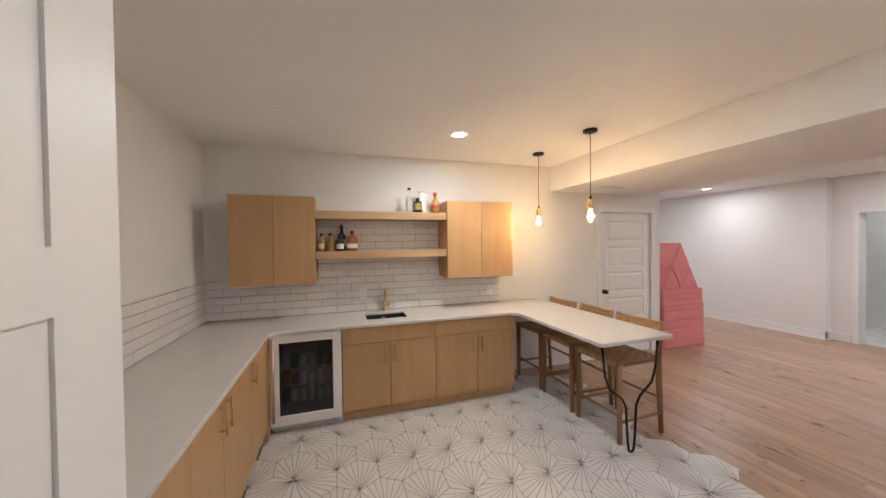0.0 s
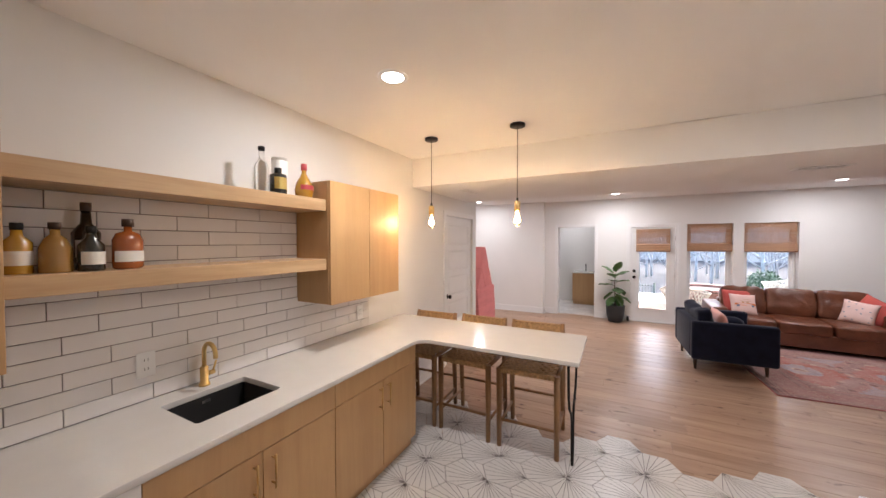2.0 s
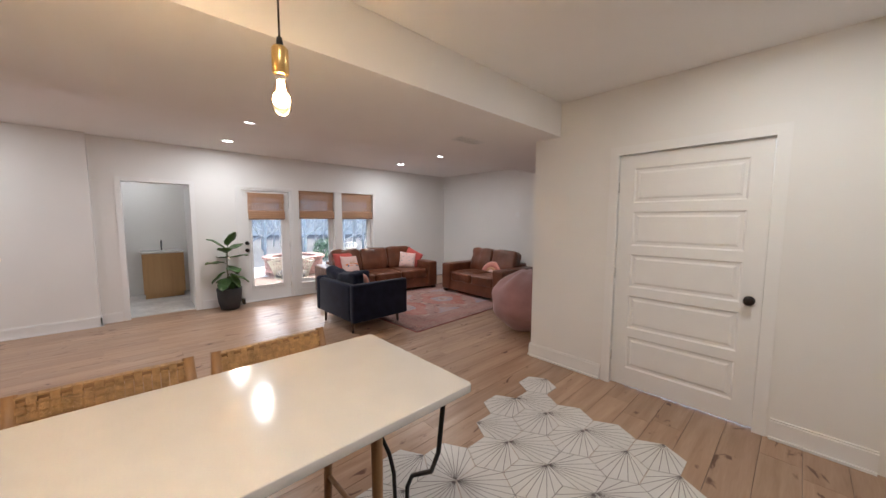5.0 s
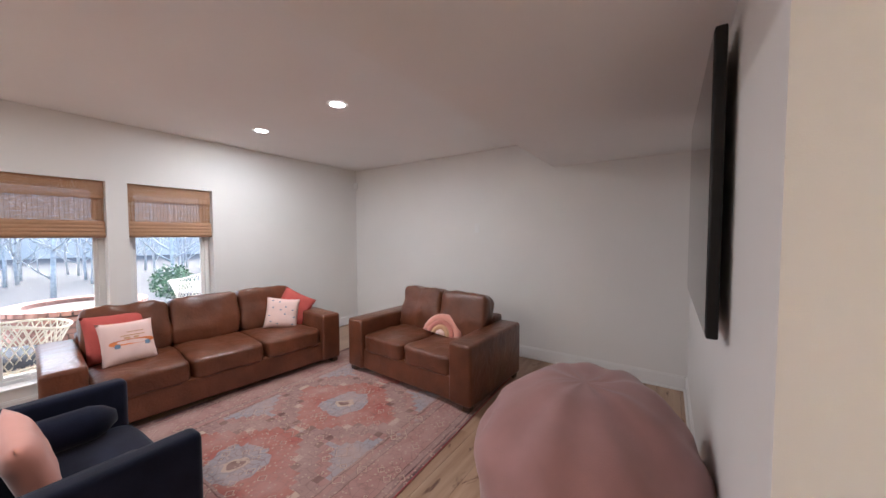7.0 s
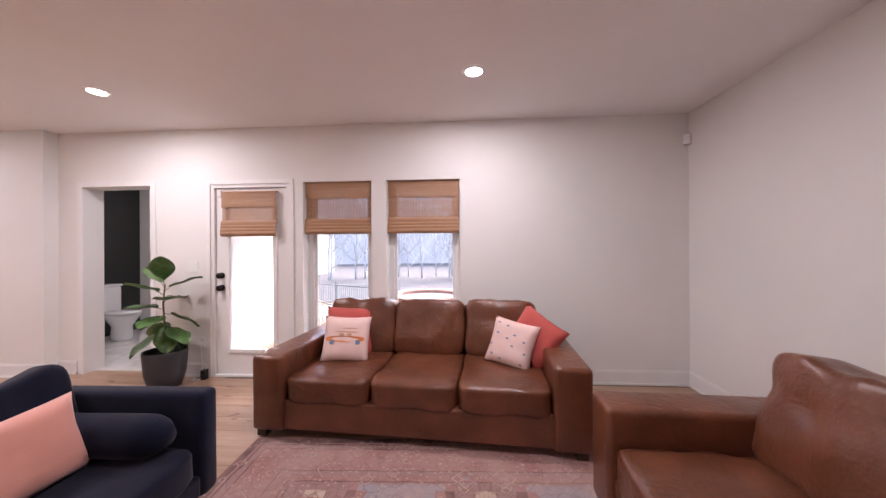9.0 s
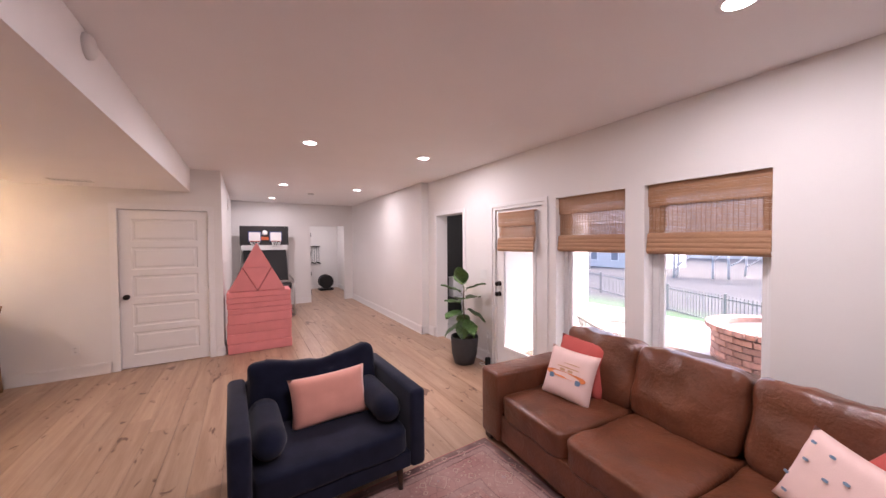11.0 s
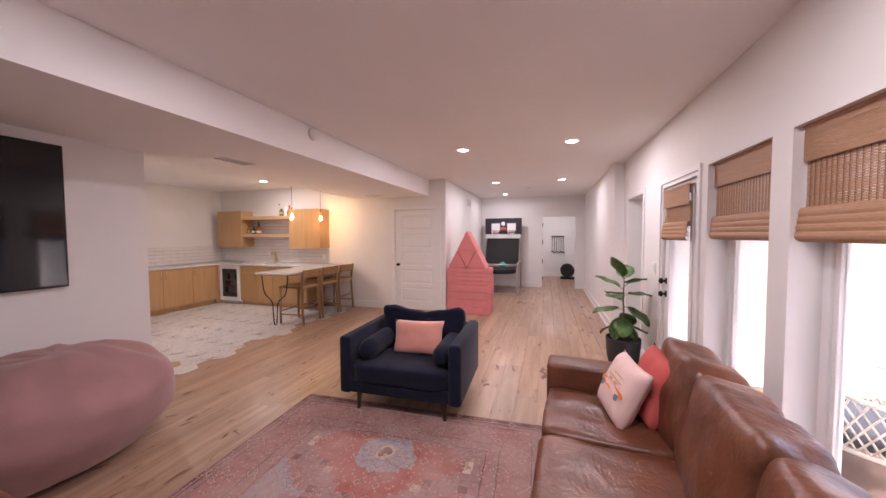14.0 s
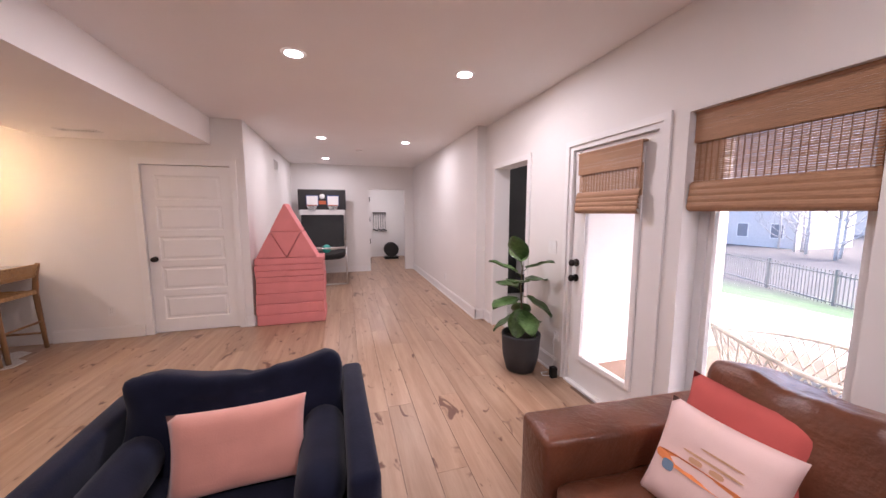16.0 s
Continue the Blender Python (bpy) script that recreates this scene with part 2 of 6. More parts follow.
M_pull = mat("brass_pull", (0.66, 0.45, 0.20), 0.32, 1.0, var=0.05, scale=20)
M_copper = mat("copper_bar", (0.72, 0.48, 0.38), 0.3, 1.0, var=0.05)
M_black = mat("black_metal", (0.018, 0.017, 0.017), 0.42, 0.6, var=0.1, bump=0.03)
M_bronze = mat("oil_rubbed_bronze", (0.03, 0.024, 0.022), 0.35, 0.8, var=0.1)
M_blackmatt = mat("black_composite", (0.02, 0.019, 0.019), 0.55, var=0.1, bump=0.05, bscale=300)
M_steel = mat("steel", (0.6, 0.59, 0.58), 0.3, 1.0, var=0.04)
M_white = mat("white_plastic", (0.82, 0.82, 0.81), 0.35, var=0.01)
M_enamel = mat("white_enamel", (0.83, 0.83, 0.83), 0.25, var=0.01)
M_leather = mat("brown_leather", (0.135, 0.046, 0.022), 0.30, var=0.28, scale=5, bump=0.22, bscale=70, fine=0.08, spec=0.55)
lt = M_leather.node_tree
lbump = [q for q in lt.nodes if q.type == "BUMP"][0]
lco = [q for q in lt.nodes if q.type == "TEX_COORD"][0]
lno = lt.nodes.new("ShaderNodeTexNoise")
lno.inputs["Scale"].default_value, lno.inputs["Detail"].default_value, lno.inputs["Distortion"].default_value = 7.0, 3, 1.4
lt.links.new(lco.outputs["Object"], lno.inputs["Vector"])
lb2 = lt.nodes.new("ShaderNodeBump")
lb2.inputs["Strength"].default_value, lb2.inputs["Distance"].default_value = 0.27, 0.03
lt.links.new(lno.outputs[0], lb2.inputs["Height"])
lt.links.new(lb2.outputs[0], lbump.inputs["Normal"])
M_velvet = mat("navy_velvet", (0.009, 0.011, 0.026), 0.85, var=0.25, scale=9, bump=0.1, bscale=140, sheen=0.12, spec=0.12)
M_dkwood = mat("walnut_leg", (0.055, 0.028, 0.016), 0.4, var=0.2, stretch=(8, 8, 1))
M_pinkpil = mat("salmon_velvet", (0.72, 0.33, 0.26), 0.9, var=0.05, scale=6, bump=0.08, bscale=180, sheen=0.4)
M_pale = mat("pale_pink_cotton", (0.80, 0.58, 0.53), 0.9, var=0.04, bump=0.12, bscale=260)
M_coral = mat("coral_cotton", (0.52, 0.10, 0.085), 0.9, var=0.06, bump=0.12, bscale=260)
M_rose = mat("rose_velvet", (0.55, 0.20, 0.16), 0.9, var=0.05, bump=0.08, bscale=200, sheen=0.3)
M_tan = mat("tan_cotton", (0.58, 0.34, 0.20), 0.9, var=0.05, bump=0.08, bscale=200)
M_orange = mat("orange_print", (0.75, 0.24, 0.08), 0.9, var=0.05, bump=0.08, bscale=200)
M_blueprint = mat("blue_print", (0.16, 0.24, 0.34), 0.9)
M_foam = mat("pink_foam", (0.72, 0.25, 0.25), 0.8, var=0.05, scale=5, bump=0.1, bscale=150, rand=0.05)
M_seam = mat("seam", (0.40, 0.10, 0.10), 0.9)
M_bag = mat("dusty_pink_suede", (0.36, 0.19, 0.185), 0.9, var=0.1, scale=5, bump=0.1, bscale=160, sheen=0.3)
M_weave = mat("woven_rush", (0.43, 0.26, 0.115), 0.6, var=0.3, scale=40, bump=0.3, bscale=120, rand=0.1)
M_bamboo = mat("bamboo_slat", (0.40, 0.225, 0.125), 0.6, var=0.1, scale=30, bump=0.1, bscale=200, stretch=(1, 0.15, 4), fine=0.2)
M_cord = mat("brown_cord", (0.24, 0.13, 0.07), 0.8)
M_pot = mat("charcoal_pot", (0.035, 0.036, 0.04), 0.6, var=0.12, scale=10, bump=0.1, bscale=120)
M_soil = mat("soil", (0.035, 0.024, 0.018), 0.95, var=0.3, scale=40, bump=0.6, bscale=90)
M_stem = mat("stem_bark", (0.13, 0.10, 0.06), 0.8, var=0.2, bump=0.2)
M_leaf = mat("fig_leaf", (0.085, 0.17, 0.05), 0.35, var=0.35, scale=9, bump=0.15, bscale=50, rand=0.35)
M_screen = mat("screen_glass", (0.006, 0.007, 0.010), 0.06, var=0.0)
M_rubber = mat("black_rubber", (0.014, 0.014, 0.014), 0.6, var=0.1)
KITCHEN_W, LIVING_W, PENDANT_W = 2.25, 2.4, 0.62
M_lamp = glow("led_disc", (1.0, 0.93, 0.86), 2.0)
M_filament = glow("filament", (1.0, 0.62, 0.25), 40.0)
M_bulb = glass("bulb_glass", (1.0, 0.93, 0.82), 0.0, 1.2)
M_pane = glass("window_glass", (1, 1, 1), 0.0, 1.05)
M_dark = mat("painted_hollow_shade", (0.012, 0.011, 0.011), 0.5)

# ---------------------------------------------------------------- plan
XW, XE, XTV, XC = -0.28, 8.55, 3.89, 5.535       # west wall, window wall, screen wall, corridor's west wall
YS, YK, YF, YG = -7.117, -4.095, 3.75, 6.45      # south wall, closet wall, corridor's end, far room's end
H, HS = 2.61, 2.295                               # ceilings; underside of the dropped beam
XJ = 8.42                                        # corridor's east wall, a little proud of the window wall
T = 0.12
SOF0, SOF1 = 3.62, 5.19


def wall_run(name, along, pos, out, a0, a1, holes=(), z1=H, thick=T, material=M_wall, label="white painted plaster wall"):
    """A wall with its face at pos, thickness on the side out, from a0 to a1; holes are (from, to, bottom, top)."""
    bm = B()
    lo, hi = (pos, pos + thick) if out > 0 else (pos - thick, pos)

    def slab(u0, u1, v0, v1):
        if u1 - u0 > 1e-4 and v1 - v0 > 1e-4:
            if along == "x":
                box(bm, u0, u1, lo, hi, v0, v1)
            else:
                box(bm, lo, hi, u0, u1, v0, v1)
    u = a0
    for h0, h1, b0, t0 in sorted(holes):
        slab(u, h0, 0, z1)
        slab(h0, h1, 0, b0)
        slab(h0, h1, t0, z1)
        u = h1
    slab(u, a1, 0, z1)
    return structure(name, bm, material, label)


D1 = (4.45, 5.365)
DC = (2.105, 3.06)
BATH = (-1.63, -0.85)
EXT = (-3.16, -2.30)
W1, W2 = (-4.025, -3.305), (-4.925, -4.18)
WZ0, WZ1 = 0.22, 2.03
GO = (7.30, 8.19)
wall_run("wall_north", "x", 0.0, 1, XW, XC, [(D1[0] - 0.005, D1[1] + 0.005, 0, 2.04)])
wall_run("wall_west", "y", XW, -1, YK, T)
wall_run("wall_closet", "x", YK, -1, XW - T, XTV, [(DC[0] - 0.005, DC[1] + 0.005, 0, 2.04), (0.60, 1.46, 0, 2.06)])
wall_run("wall_screen", "y", XTV, -1, YS, YK - T)
wall_run("wall_south", "x", YS, -1, XTV - T, XE + 0.2)
wall_run("wall_east", "y", XE, 1, YS, -0.55, [(*W2, WZ0, WZ1), (*W1, WZ0, WZ1), (EXT[0], EXT[1], 0, 2.02), (BATH[0], BATH[1], 0, 2.02)], thick=0.2)
wall_run("wall_corridor_east", "y", XJ, 1, -0.55, YF, thick=0.33)
wall_run("wall_corridor_west", "y", XC, -1, T, YF)
wall_run("wall_corridor_end", "x", YF, 1, XC - T, XJ + 0.33, [(GO[0], GO[1], 0, 2.04)])
wall_run("wall_gym_north", "x", YG, 1, 5.8, 9.2)
wall_run("wall_gym_west", "y", 5.9, -1, YF + T, YG)
wall_run("wall_gym_east", "y", 8.62, 1, YF + T, YG, [(4.9, 5.6, 1.0, 2.05)])
wall_run("wall_hall_south", "x", -5.6, -1, XW - T, 1.8)
wall_run("wall_hall_east", "y", 1.75, 1, -5.6, YK - T)
wall_run("wall_hall_west", "y", XW, -1, -5.6, YK - T)
wall_run("wall_closet_back", "x", 0.9, 1, 4.1, XC - T)
wall_run("wall_bath_south", "x", -2.05, -1, XE + 0.2, 10.67)
wall_run("wall_bath_east", "y", 10.55, 1, -2.05, 0.7)
wall_run("wall_bath_north", "x", 0.7, 1, XE + 0.2, 10.67)

bm = B()
box(bm, XW - 0.3, 11.3, -7.4, 6.8, H, H + 0.12)
structure("ceiling", bm, M_ceil, "smooth white painted ceiling")
bm = B()
box(bm, SOF0, SOF1, YK, -0.001, HS, H - 0.002)
box(bm, XTV + 0.001, SOF1, YS + 0.001, YK - 0.0, HS, H - 0.002)
structure("ceiling_beam", bm, M_ceil, "dropped white ceiling beam box")
bm = B()
box(bm, XW - 0.5, 11.3, -7.5, 6.9, -0.12, -0.006)
floor = structure("floor", bm, M_sub, "wide knotty oak plank floor")


def skirting(name, along, pos, out, a0, a1):
    bm = B()
    d = 0.016 * out
    for z0, z1, k in ((0.0, 0.125, 1.0), (0.125, 0.14, 0.6), (0.0, 0.018, 1.8)):
        lo, hi = sorted((pos, pos + d * k))
        if along == "x":
            box(bm, a0, a1, lo, hi, z0 + 0.001, z1)
        else:
            box(bm, lo, hi, a0, a1, z0 + 0.001, z1)
    return structure(name, bm, M_trim, "white painted baseboard")


def casing(name, along, pos, out, a0, a1, top, wide=0.07, thick=0.014):
    bm = B()
    lo, hi = sorted((pos, pos + thick * out))
    for u0, u1, z0, z1 in ((a0 - wide, a0, 0, top), (a1, a1 + wide, 0, top), (a0 - wide, a1 + wide, top, top + wide)):
        if along == "x":
            box(bm, u0, u1, lo, hi, z0, z1)
        else:
            box(bm, lo, hi, u0, u1, z0, z1)
    return structure(name, bm, M_trim, "flat white door casing")


skirting("baseboard_1", "x", 0.0, -1, 3.5, D1[0] - 0.09)
skirting("baseboard_2", "x", 0.0, -1, D1[1] + 0.09, XC)
skirting("baseboard_3", "x", YK, 1, DC[1] + 0.09, XTV)
skirting("baseboard_4", "x", YK, 1, 1.56, DC[0] - 0.09)
skirting("baseboard_5", "y", XTV, 1, YS, YK + 0.016)
skirting("baseboard_6", "x", YS, 1, XTV + 0.02, XE)
skirting("baseboard_7", "y", XE, -1, YS + 0.02, W2[0] + 0.6)
skirting("baseboard_8", "y", XE, -1, W2[0] + 0.6, EXT[0] - 0.05)
skirting("baseboard_9", "y", XE, -1, EXT[1] + 0.05, BATH[0] - 0.08)
skirting("baseboard_10", "y", XE, -1, BATH[1] + 0.08, -0.55)
skirting("baseboard_11", "y", XJ, -1, -0.566, YF)
skirting("baseboard_12", "x", -0.55, -1, XJ - 0.016, XE - 0.02)
skirting("baseboard_13", "y", XC, 1, 0.0, YF - 0.03)
skirting("baseboard_14", "x", YF, -1, XC + 0.03, GO[0])
skirting("baseboard_15", "x", YG, -1, 5.9, 8.62)
skirting("baseboard_16", "y", 8.62, -1, YF + T, YG - 0.03)
casing("trim_1", "x", 0.0, -1, D1[0] - 0.004, D1[1] + 0.004, 2.038)
casing("trim_2", "x", YK, 1, DC[0] - 0.004, DC[1] + 0.004, 2.038)
casing("trim_3", "y", XE, -1, BATH[0], BATH[1], 2.02, 0.06)
casing("trim_4", "y", XE, -1, EXT[0], EXT[1], 2.02, 0.045)


# ---------------------------------------------------------------- doors
def knob(parent, x, y, z, out, along="y"):
    bm = B()
    if along == "y":
        rod(bm, (x, y, z), (x, y + 0.012 * out, z), 0.032, seg=20)
        rod(bm, (x, y + 0.012 * out, z), (x, y + 0.04 * out, z), 0.012)
        d = (0, out)
    else:
        rod(bm, (x, y, z), (x + 0.012 * out, y, z), 0.032, seg=20)
        rod(bm, (x + 0.012 * out, y, z), (x + 0.04 * out, y, z), 0.012)
        d = (out, 0)
    c = Vector((x + 0.052 * d[0], y + 0.052 * d[1], z))
    bmesh.ops.create_uvsphere(bm, u_segments=16, v_segments=10, radius=0.03, matrix=Matrix.Translation(c) @ Matrix.Diagonal((1 if d[1] else 0.7, 1 if d[0] else 0.7, 1, 1)))
    return part("door_knob", bm, M_bronze, parent, "dark bronze knob", True)


def panel_door(name, m, width, height=2.02, panels=5, hinge_left=True, label="white five-panel interior door, shut"):
    """Leaf in its own x from 0 to width, front face at y = 0 facing -y."""
    d = tagged(new(name), label, "door", "", "structure")
    d.matrix_basis = m
    bm = B()
    st, th = 0.115, 0.035
    rails = [0.0, 0.16]
    ph = (height - 0.16 - 0.115 - 0.075 * (panels - 1)) / panels
    zs = [0.16 + k * (ph + 0.075) for k in range(panels)]
    box(bm, 0, st, 0, th, 0, height)
    box(bm, width - st, width, 0, th, 0, height)
    box(bm, st, width - st, 0, th, 0, 0.16)
    for k, z in enumerate(zs):
        box(bm, st, width - st, 0, th, z + ph, z + ph + (0.075 if k < panels - 1 else height - z - ph))
    part("leaf_frame", bm, M_door, d)
    for z in zs:
        bm = B()
        x0, x1, z0, z1 = st, width - st, z, z + ph
        ring = []
        for ins, dep in ((0.0, 0.001), (0.012, 0.011), (0.03, 0.011), (0.046, 0.004)):
            ring.append([bm.verts.new(p) for p in ((x0 + ins, dep, z0 + ins), (x1 - ins, dep, z0 + ins), (x1 - ins, dep, z1 - ins), (x0 + ins, dep, z1 - ins))])
        for a, b in zip(ring, ring[1:]):
            for k in range(4):
                bm.faces.new((a[k], a[(k + 1) % 4], b[(k + 1) % 4], b[k]))
        bm.faces.new(ring[-1])
        box(bm, x0, x1, 0.02, 0.03, z0, z1)
        part("door_panel", bm, M_door, d)
    xk, xh = (width - 0.065, -0.004) if hinge_left else (0.065, width + 0.004)
    knob(d, xk, 0, 0.91, -1)
    for z in (0.25, 1.0, 1.75):
        bm = B()
        rod(bm, (xh, -0.004, z - 0.045), (xh, -0.004, z + 0.045), 0.007)
        part("hinge", bm, M_steel, d)
    return d


panel_door("door_1", pose(D1[0], 0.022, 0.012), D1[1] - D1[0], hinge_left=False)
panel_door("door_2", pose(DC[1], YK - 0.022, 0.012, 0, 0, 180), DC[1] - DC[0], hinge_left=True, label="white five-panel closet door, shut")
panel_door("door_3", pose(0.612, YK + 0.015 + 0.93, 0.012, 0, 0, -90), 0.93, hinge_left=False, label="white panelled entrance door standing open")

# bathroom door, open inwards against its wall
bm = B()
box(bm, XE + 0.21, XE + 0.96, BATH[0] - 0.045, BATH[0] - 0.01, 0.01, 2.0, 0.003)
d4 = tagged(new("door_4"), "white bathroom door standing open inwards", "door", "", "structure")
part("leaf", bm, M_door, d4)
bm = B()
box(bm, 6.46, 7.28, YF + T + 0.02, YF + T + 0.055, 0.01, 2.02, 0.003)
d5 = tagged(new("door_5"), "white door folded back in the far room", "door", "", "structure")
part("leaf", bm, M_door, d5)
for z in (0.25, 0.75, 1.3, 1.8):
    bm = B()
    box(bm, GO[0] + 0.0, GO[0] + 0.02, YF + 0.03, YF + 0.09, z - 0.06, z + 0.06, 0.003)
    part("hinge", bm, M_black, d5, "black hinge")

# glazed patio door
ext = tagged(new("door_6"), "white patio door with one large pane, shut", "door", "", "structure")
E0, E1 = EXT[0] + 0.04, EXT[1] - 0.04
G0, G1, GZ0, GZ1 = E0 + 0.14, E1 - 0.14, 0.27, 1.88
bm = B()
X0, X1 = XE + 0.03, XE + 0.075
box(bm, X0, X1, E0, G0, 0.02, 1.98)
box(bm, X0, X1, G1, E1, 0.02, 1.98)
box(bm, X0, X1, G0, G1, 0.02, GZ0)
box(bm, X0, X1, G0, G1, GZ1, 1.98)
part("leaf_frame", bm, M_door, ext)
bm = B()
for y0, y1, z0, z1 in ((G0 - 0.03, G0 + 0.012, GZ0 - 0.03, GZ1 + 0.03), (G1 - 0.012, G1 + 0.03, GZ0 - 0.03, GZ1 + 0.03), (G0 + 0.012, G1 - 0.012, GZ0 - 0.03, GZ0 + 0.012), (G0 + 0.012, G1 - 0.012, GZ1 - 0.012, GZ1 + 0.03)):
    box(bm, X0 - 0.014, X0 - 0.001, y0, y1, z0, z1, 0.004)
part("glazing_bead", bm, M_trim, ext)
bm = B()
box(bm, XE + 0.048, XE + 0.054, G0, G1, GZ0, GZ1)
part("pane", bm, M_pane, ext).visible_shadow = False
bm = B()
box(bm, XE + 0.0, XE + 0.19, EXT[0], E0 - 0.003, 0.0, 2.02)
box(bm, XE + 0.0, XE + 0.19, E1 + 0.003, EXT[1], 0.0, 2.02)
box(bm, XE + 0.0, XE + 0.19, E0 - 0.003, E1 + 0.003, 1.985, 2.02)
box(bm, XE - 0.01, XE + 0.19, E0 - 0.003, E1 + 0.003, 0.0, 0.018)
part("door_frame", bm, M_trim, ext)
for z in (0.93, 1.06):
    knob(ext, X0, E1 - 0.06, z, -1, "x")
for z in (0.25, 1.0, 1.75):
    bm = B()
    rod(bm, (X0 - 0.004, E0 - 0.002, z - 0.05), (X0 - 0.004, E0 - 0.002, z + 0.05), 0.007)
    part("hinge", bm, M_steel, ext)


# ---------------------------------------------------------------- windows and shades
def window(name, y0, y1, z0, z1):
    w = tagged(new(name), "tall white-framed window in a deep plaster reveal", "window", "", "structure")
    xo = XE + 0.13
    bm = B()
    f = 0.05
    box(bm, xo, xo + 0.06, y0, y0 + f, z0, z1, 0.004)
    box(bm, xo, xo + 0.06, y1 - f, y1, z0, z1, 0.004)
    box(bm, xo, xo + 0.06, y0 + f, y1 - f, z0, z0 + f, 0.004)
    box(bm, xo, xo + 0.06, y0 + f, y1 - f, z1 - f, z1, 0.004)
    part("window_frame", bm, M_white, w)
    bm = B()
    for a0, a1, b0, b1 in ((y0 + f, y0 + f + 0.03, z0 + f, z1 - f), (y1 - f - 0.03, y1 - f, z0 + f, z1 - f), (y0 + f + 0.03, y1 - f - 0.03, z0 + f, z0 + f + 0.03), (y0 + f + 0.03, y1 - f - 0.03, z1 - f - 0.03, z1 - f)):
        box(bm, xo + 0.012, xo + 0.05, a0, a1, b0, b1, 0.003)
    part("sash", bm, M_white, w)
    bm = B()
    box(bm, xo + 0.028, xo + 0.034, y0 + f + 0.03, y1 - f - 0.03, z0 + f + 0.03, z1 - f - 0.03)
    part("pane", bm, M_pane, w).visible_shadow = False
    bm = B()
    box(bm, XE - 0.012, xo, y0 + 0.001, y1 - 0.001, z0 - 0.001, z0 + 0.018, 0.004)
    part("window_sill", bm, M_trim, w)
    return w


window("window_1", *W1, WZ0, WZ1)
window("window_2", *W2, WZ0, WZ1)


def roman_shade(y0, y1, x, ztop, zbot, label, skew=0.0):
    """Woven wood shade, hung at x facing -x: a valance, an open weave and stacked folds."""
    s = thing("roman_shade", Matrix.Translation((x, (y0 + y1) / 2, zbot)), label, "window shade", "woven shades")
    h, w = ztop - zbot, (y1 - y0) / 2
    rnd = random.Random(int(y0 * 100))

    def slats(bm, za, zb, step, thick, xa, xb=None, wob=0.0):
        z = za
        k = 0
        while z < zb:
            xx = xa if xb is None else xa + (xb - xa) * (z - za) / (zb - za)
            j = rnd.uniform(-wob, wob)
            box(bm, xx - 0.0025, xx + 0.0025, -w + rnd.uniform(0, 0.003), w - rnd.uniform(0, 0.003), z, z + thick + j)
            z += step
            k += 1
    bm = B()
    slats(bm, h - 0.155, h, 0.0088, 0.0075, -0.012, wob=0.0006)
    part("valance", bm, M_bamboo, s)["kind"] = "stuff"
    bm = B()
    slats(bm, 0.13, h - 0.14, 0.0105, 0.0080, 0.004, wob=0.0008)
    part("open_weave", bm, M_bamboo, s)["kind"] = "stuff"
    bm = B()
    for k in range(int(2 * w / 0.03)):
        yy = -w + 0.015 + k * 0.03 + rnd.uniform(-0.002, 0.002)
        box(bm, 0.0004, 0.0076, yy, yy + 0.0022, 0.13, h - 0.13)
    part("string_weave", bm, M_cord, s, "brown upright strings")["kind"] = "stuff"
    for k in range(4):
        bm = B()
        z0 = 0.012 + 0.034 * k
        d = 0.034 - 0.004 * k
        pts = []
        for a in range(9):
            t = math.pi * a / 8
            pts.append((-d * math.sin(t) - 0.004, z0 + 0.034 * (1 - math.cos(t)) / 1.1))
        for (xa, za), (xb, zb) in zip(pts, pts[1:]):
            c = B()
            v = [bm.verts.new(p) for p in ((xa, -w, za), (xa, w, za), (xb, w, zb), (xb, -w, zb), (xa + 0.004, -w, za), (xa + 0.004, w, za), (xb + 0.004, w, zb), (xb + 0.004, -w, zb))]
            for q in ((0, 1, 2, 3), (4, 5, 6, 7), (0, 4, 7, 3), (1, 5, 6, 2), (0, 1, 5, 4), (3, 2, 6, 7)):
                bm.faces.new([v[i] for i in q])
            c.free()
        part("fold", bm, M_bamboo, s)
    bm = B()
    box(bm, -0.02, 0.03, -w, w, h, h + 0.012)
    part("head_rail", bm, M_bamboo, s)
    return s


roman_shade(W1[0] + 0.008, W1[1] - 0.008, XE + 0.05, WZ1 - 0.013, 1.475, "brown woven bamboo roman shade, half raised in a window")
roman_shade(W2[0] + 0.008, W2[1] - 0.008, XE + 0.05, WZ1 - 0.013, 1.475, "brown woven bamboo roman shade, half raised in a window")
roman_shade(G0 - 0.05, G1 + 0.05, XE - 0.005, 1.93, 1.46, "brown woven bamboo roman shade on the patio door")

# ---------------------------------------------------------------- kitchen: counters and cabinets
CT = 0.90
XF, YFR = 0.36, -0.60          # fronts of the west and north runs
PX0, PX1, PY = 2.715, 3.41, -1.835
SX0, SX1, SY0, SY1 = 1.20, 1.605, -0.465, -0.135


def arc(cx, cy, r, a0, a1, n=8):
    return [(cx + r * math.cos(radians(a0 + (a1 - a0) * k / n)), cy + r * math.sin(radians(a0 + (a1 - a0) * k / n))) for k in range(n + 1)]


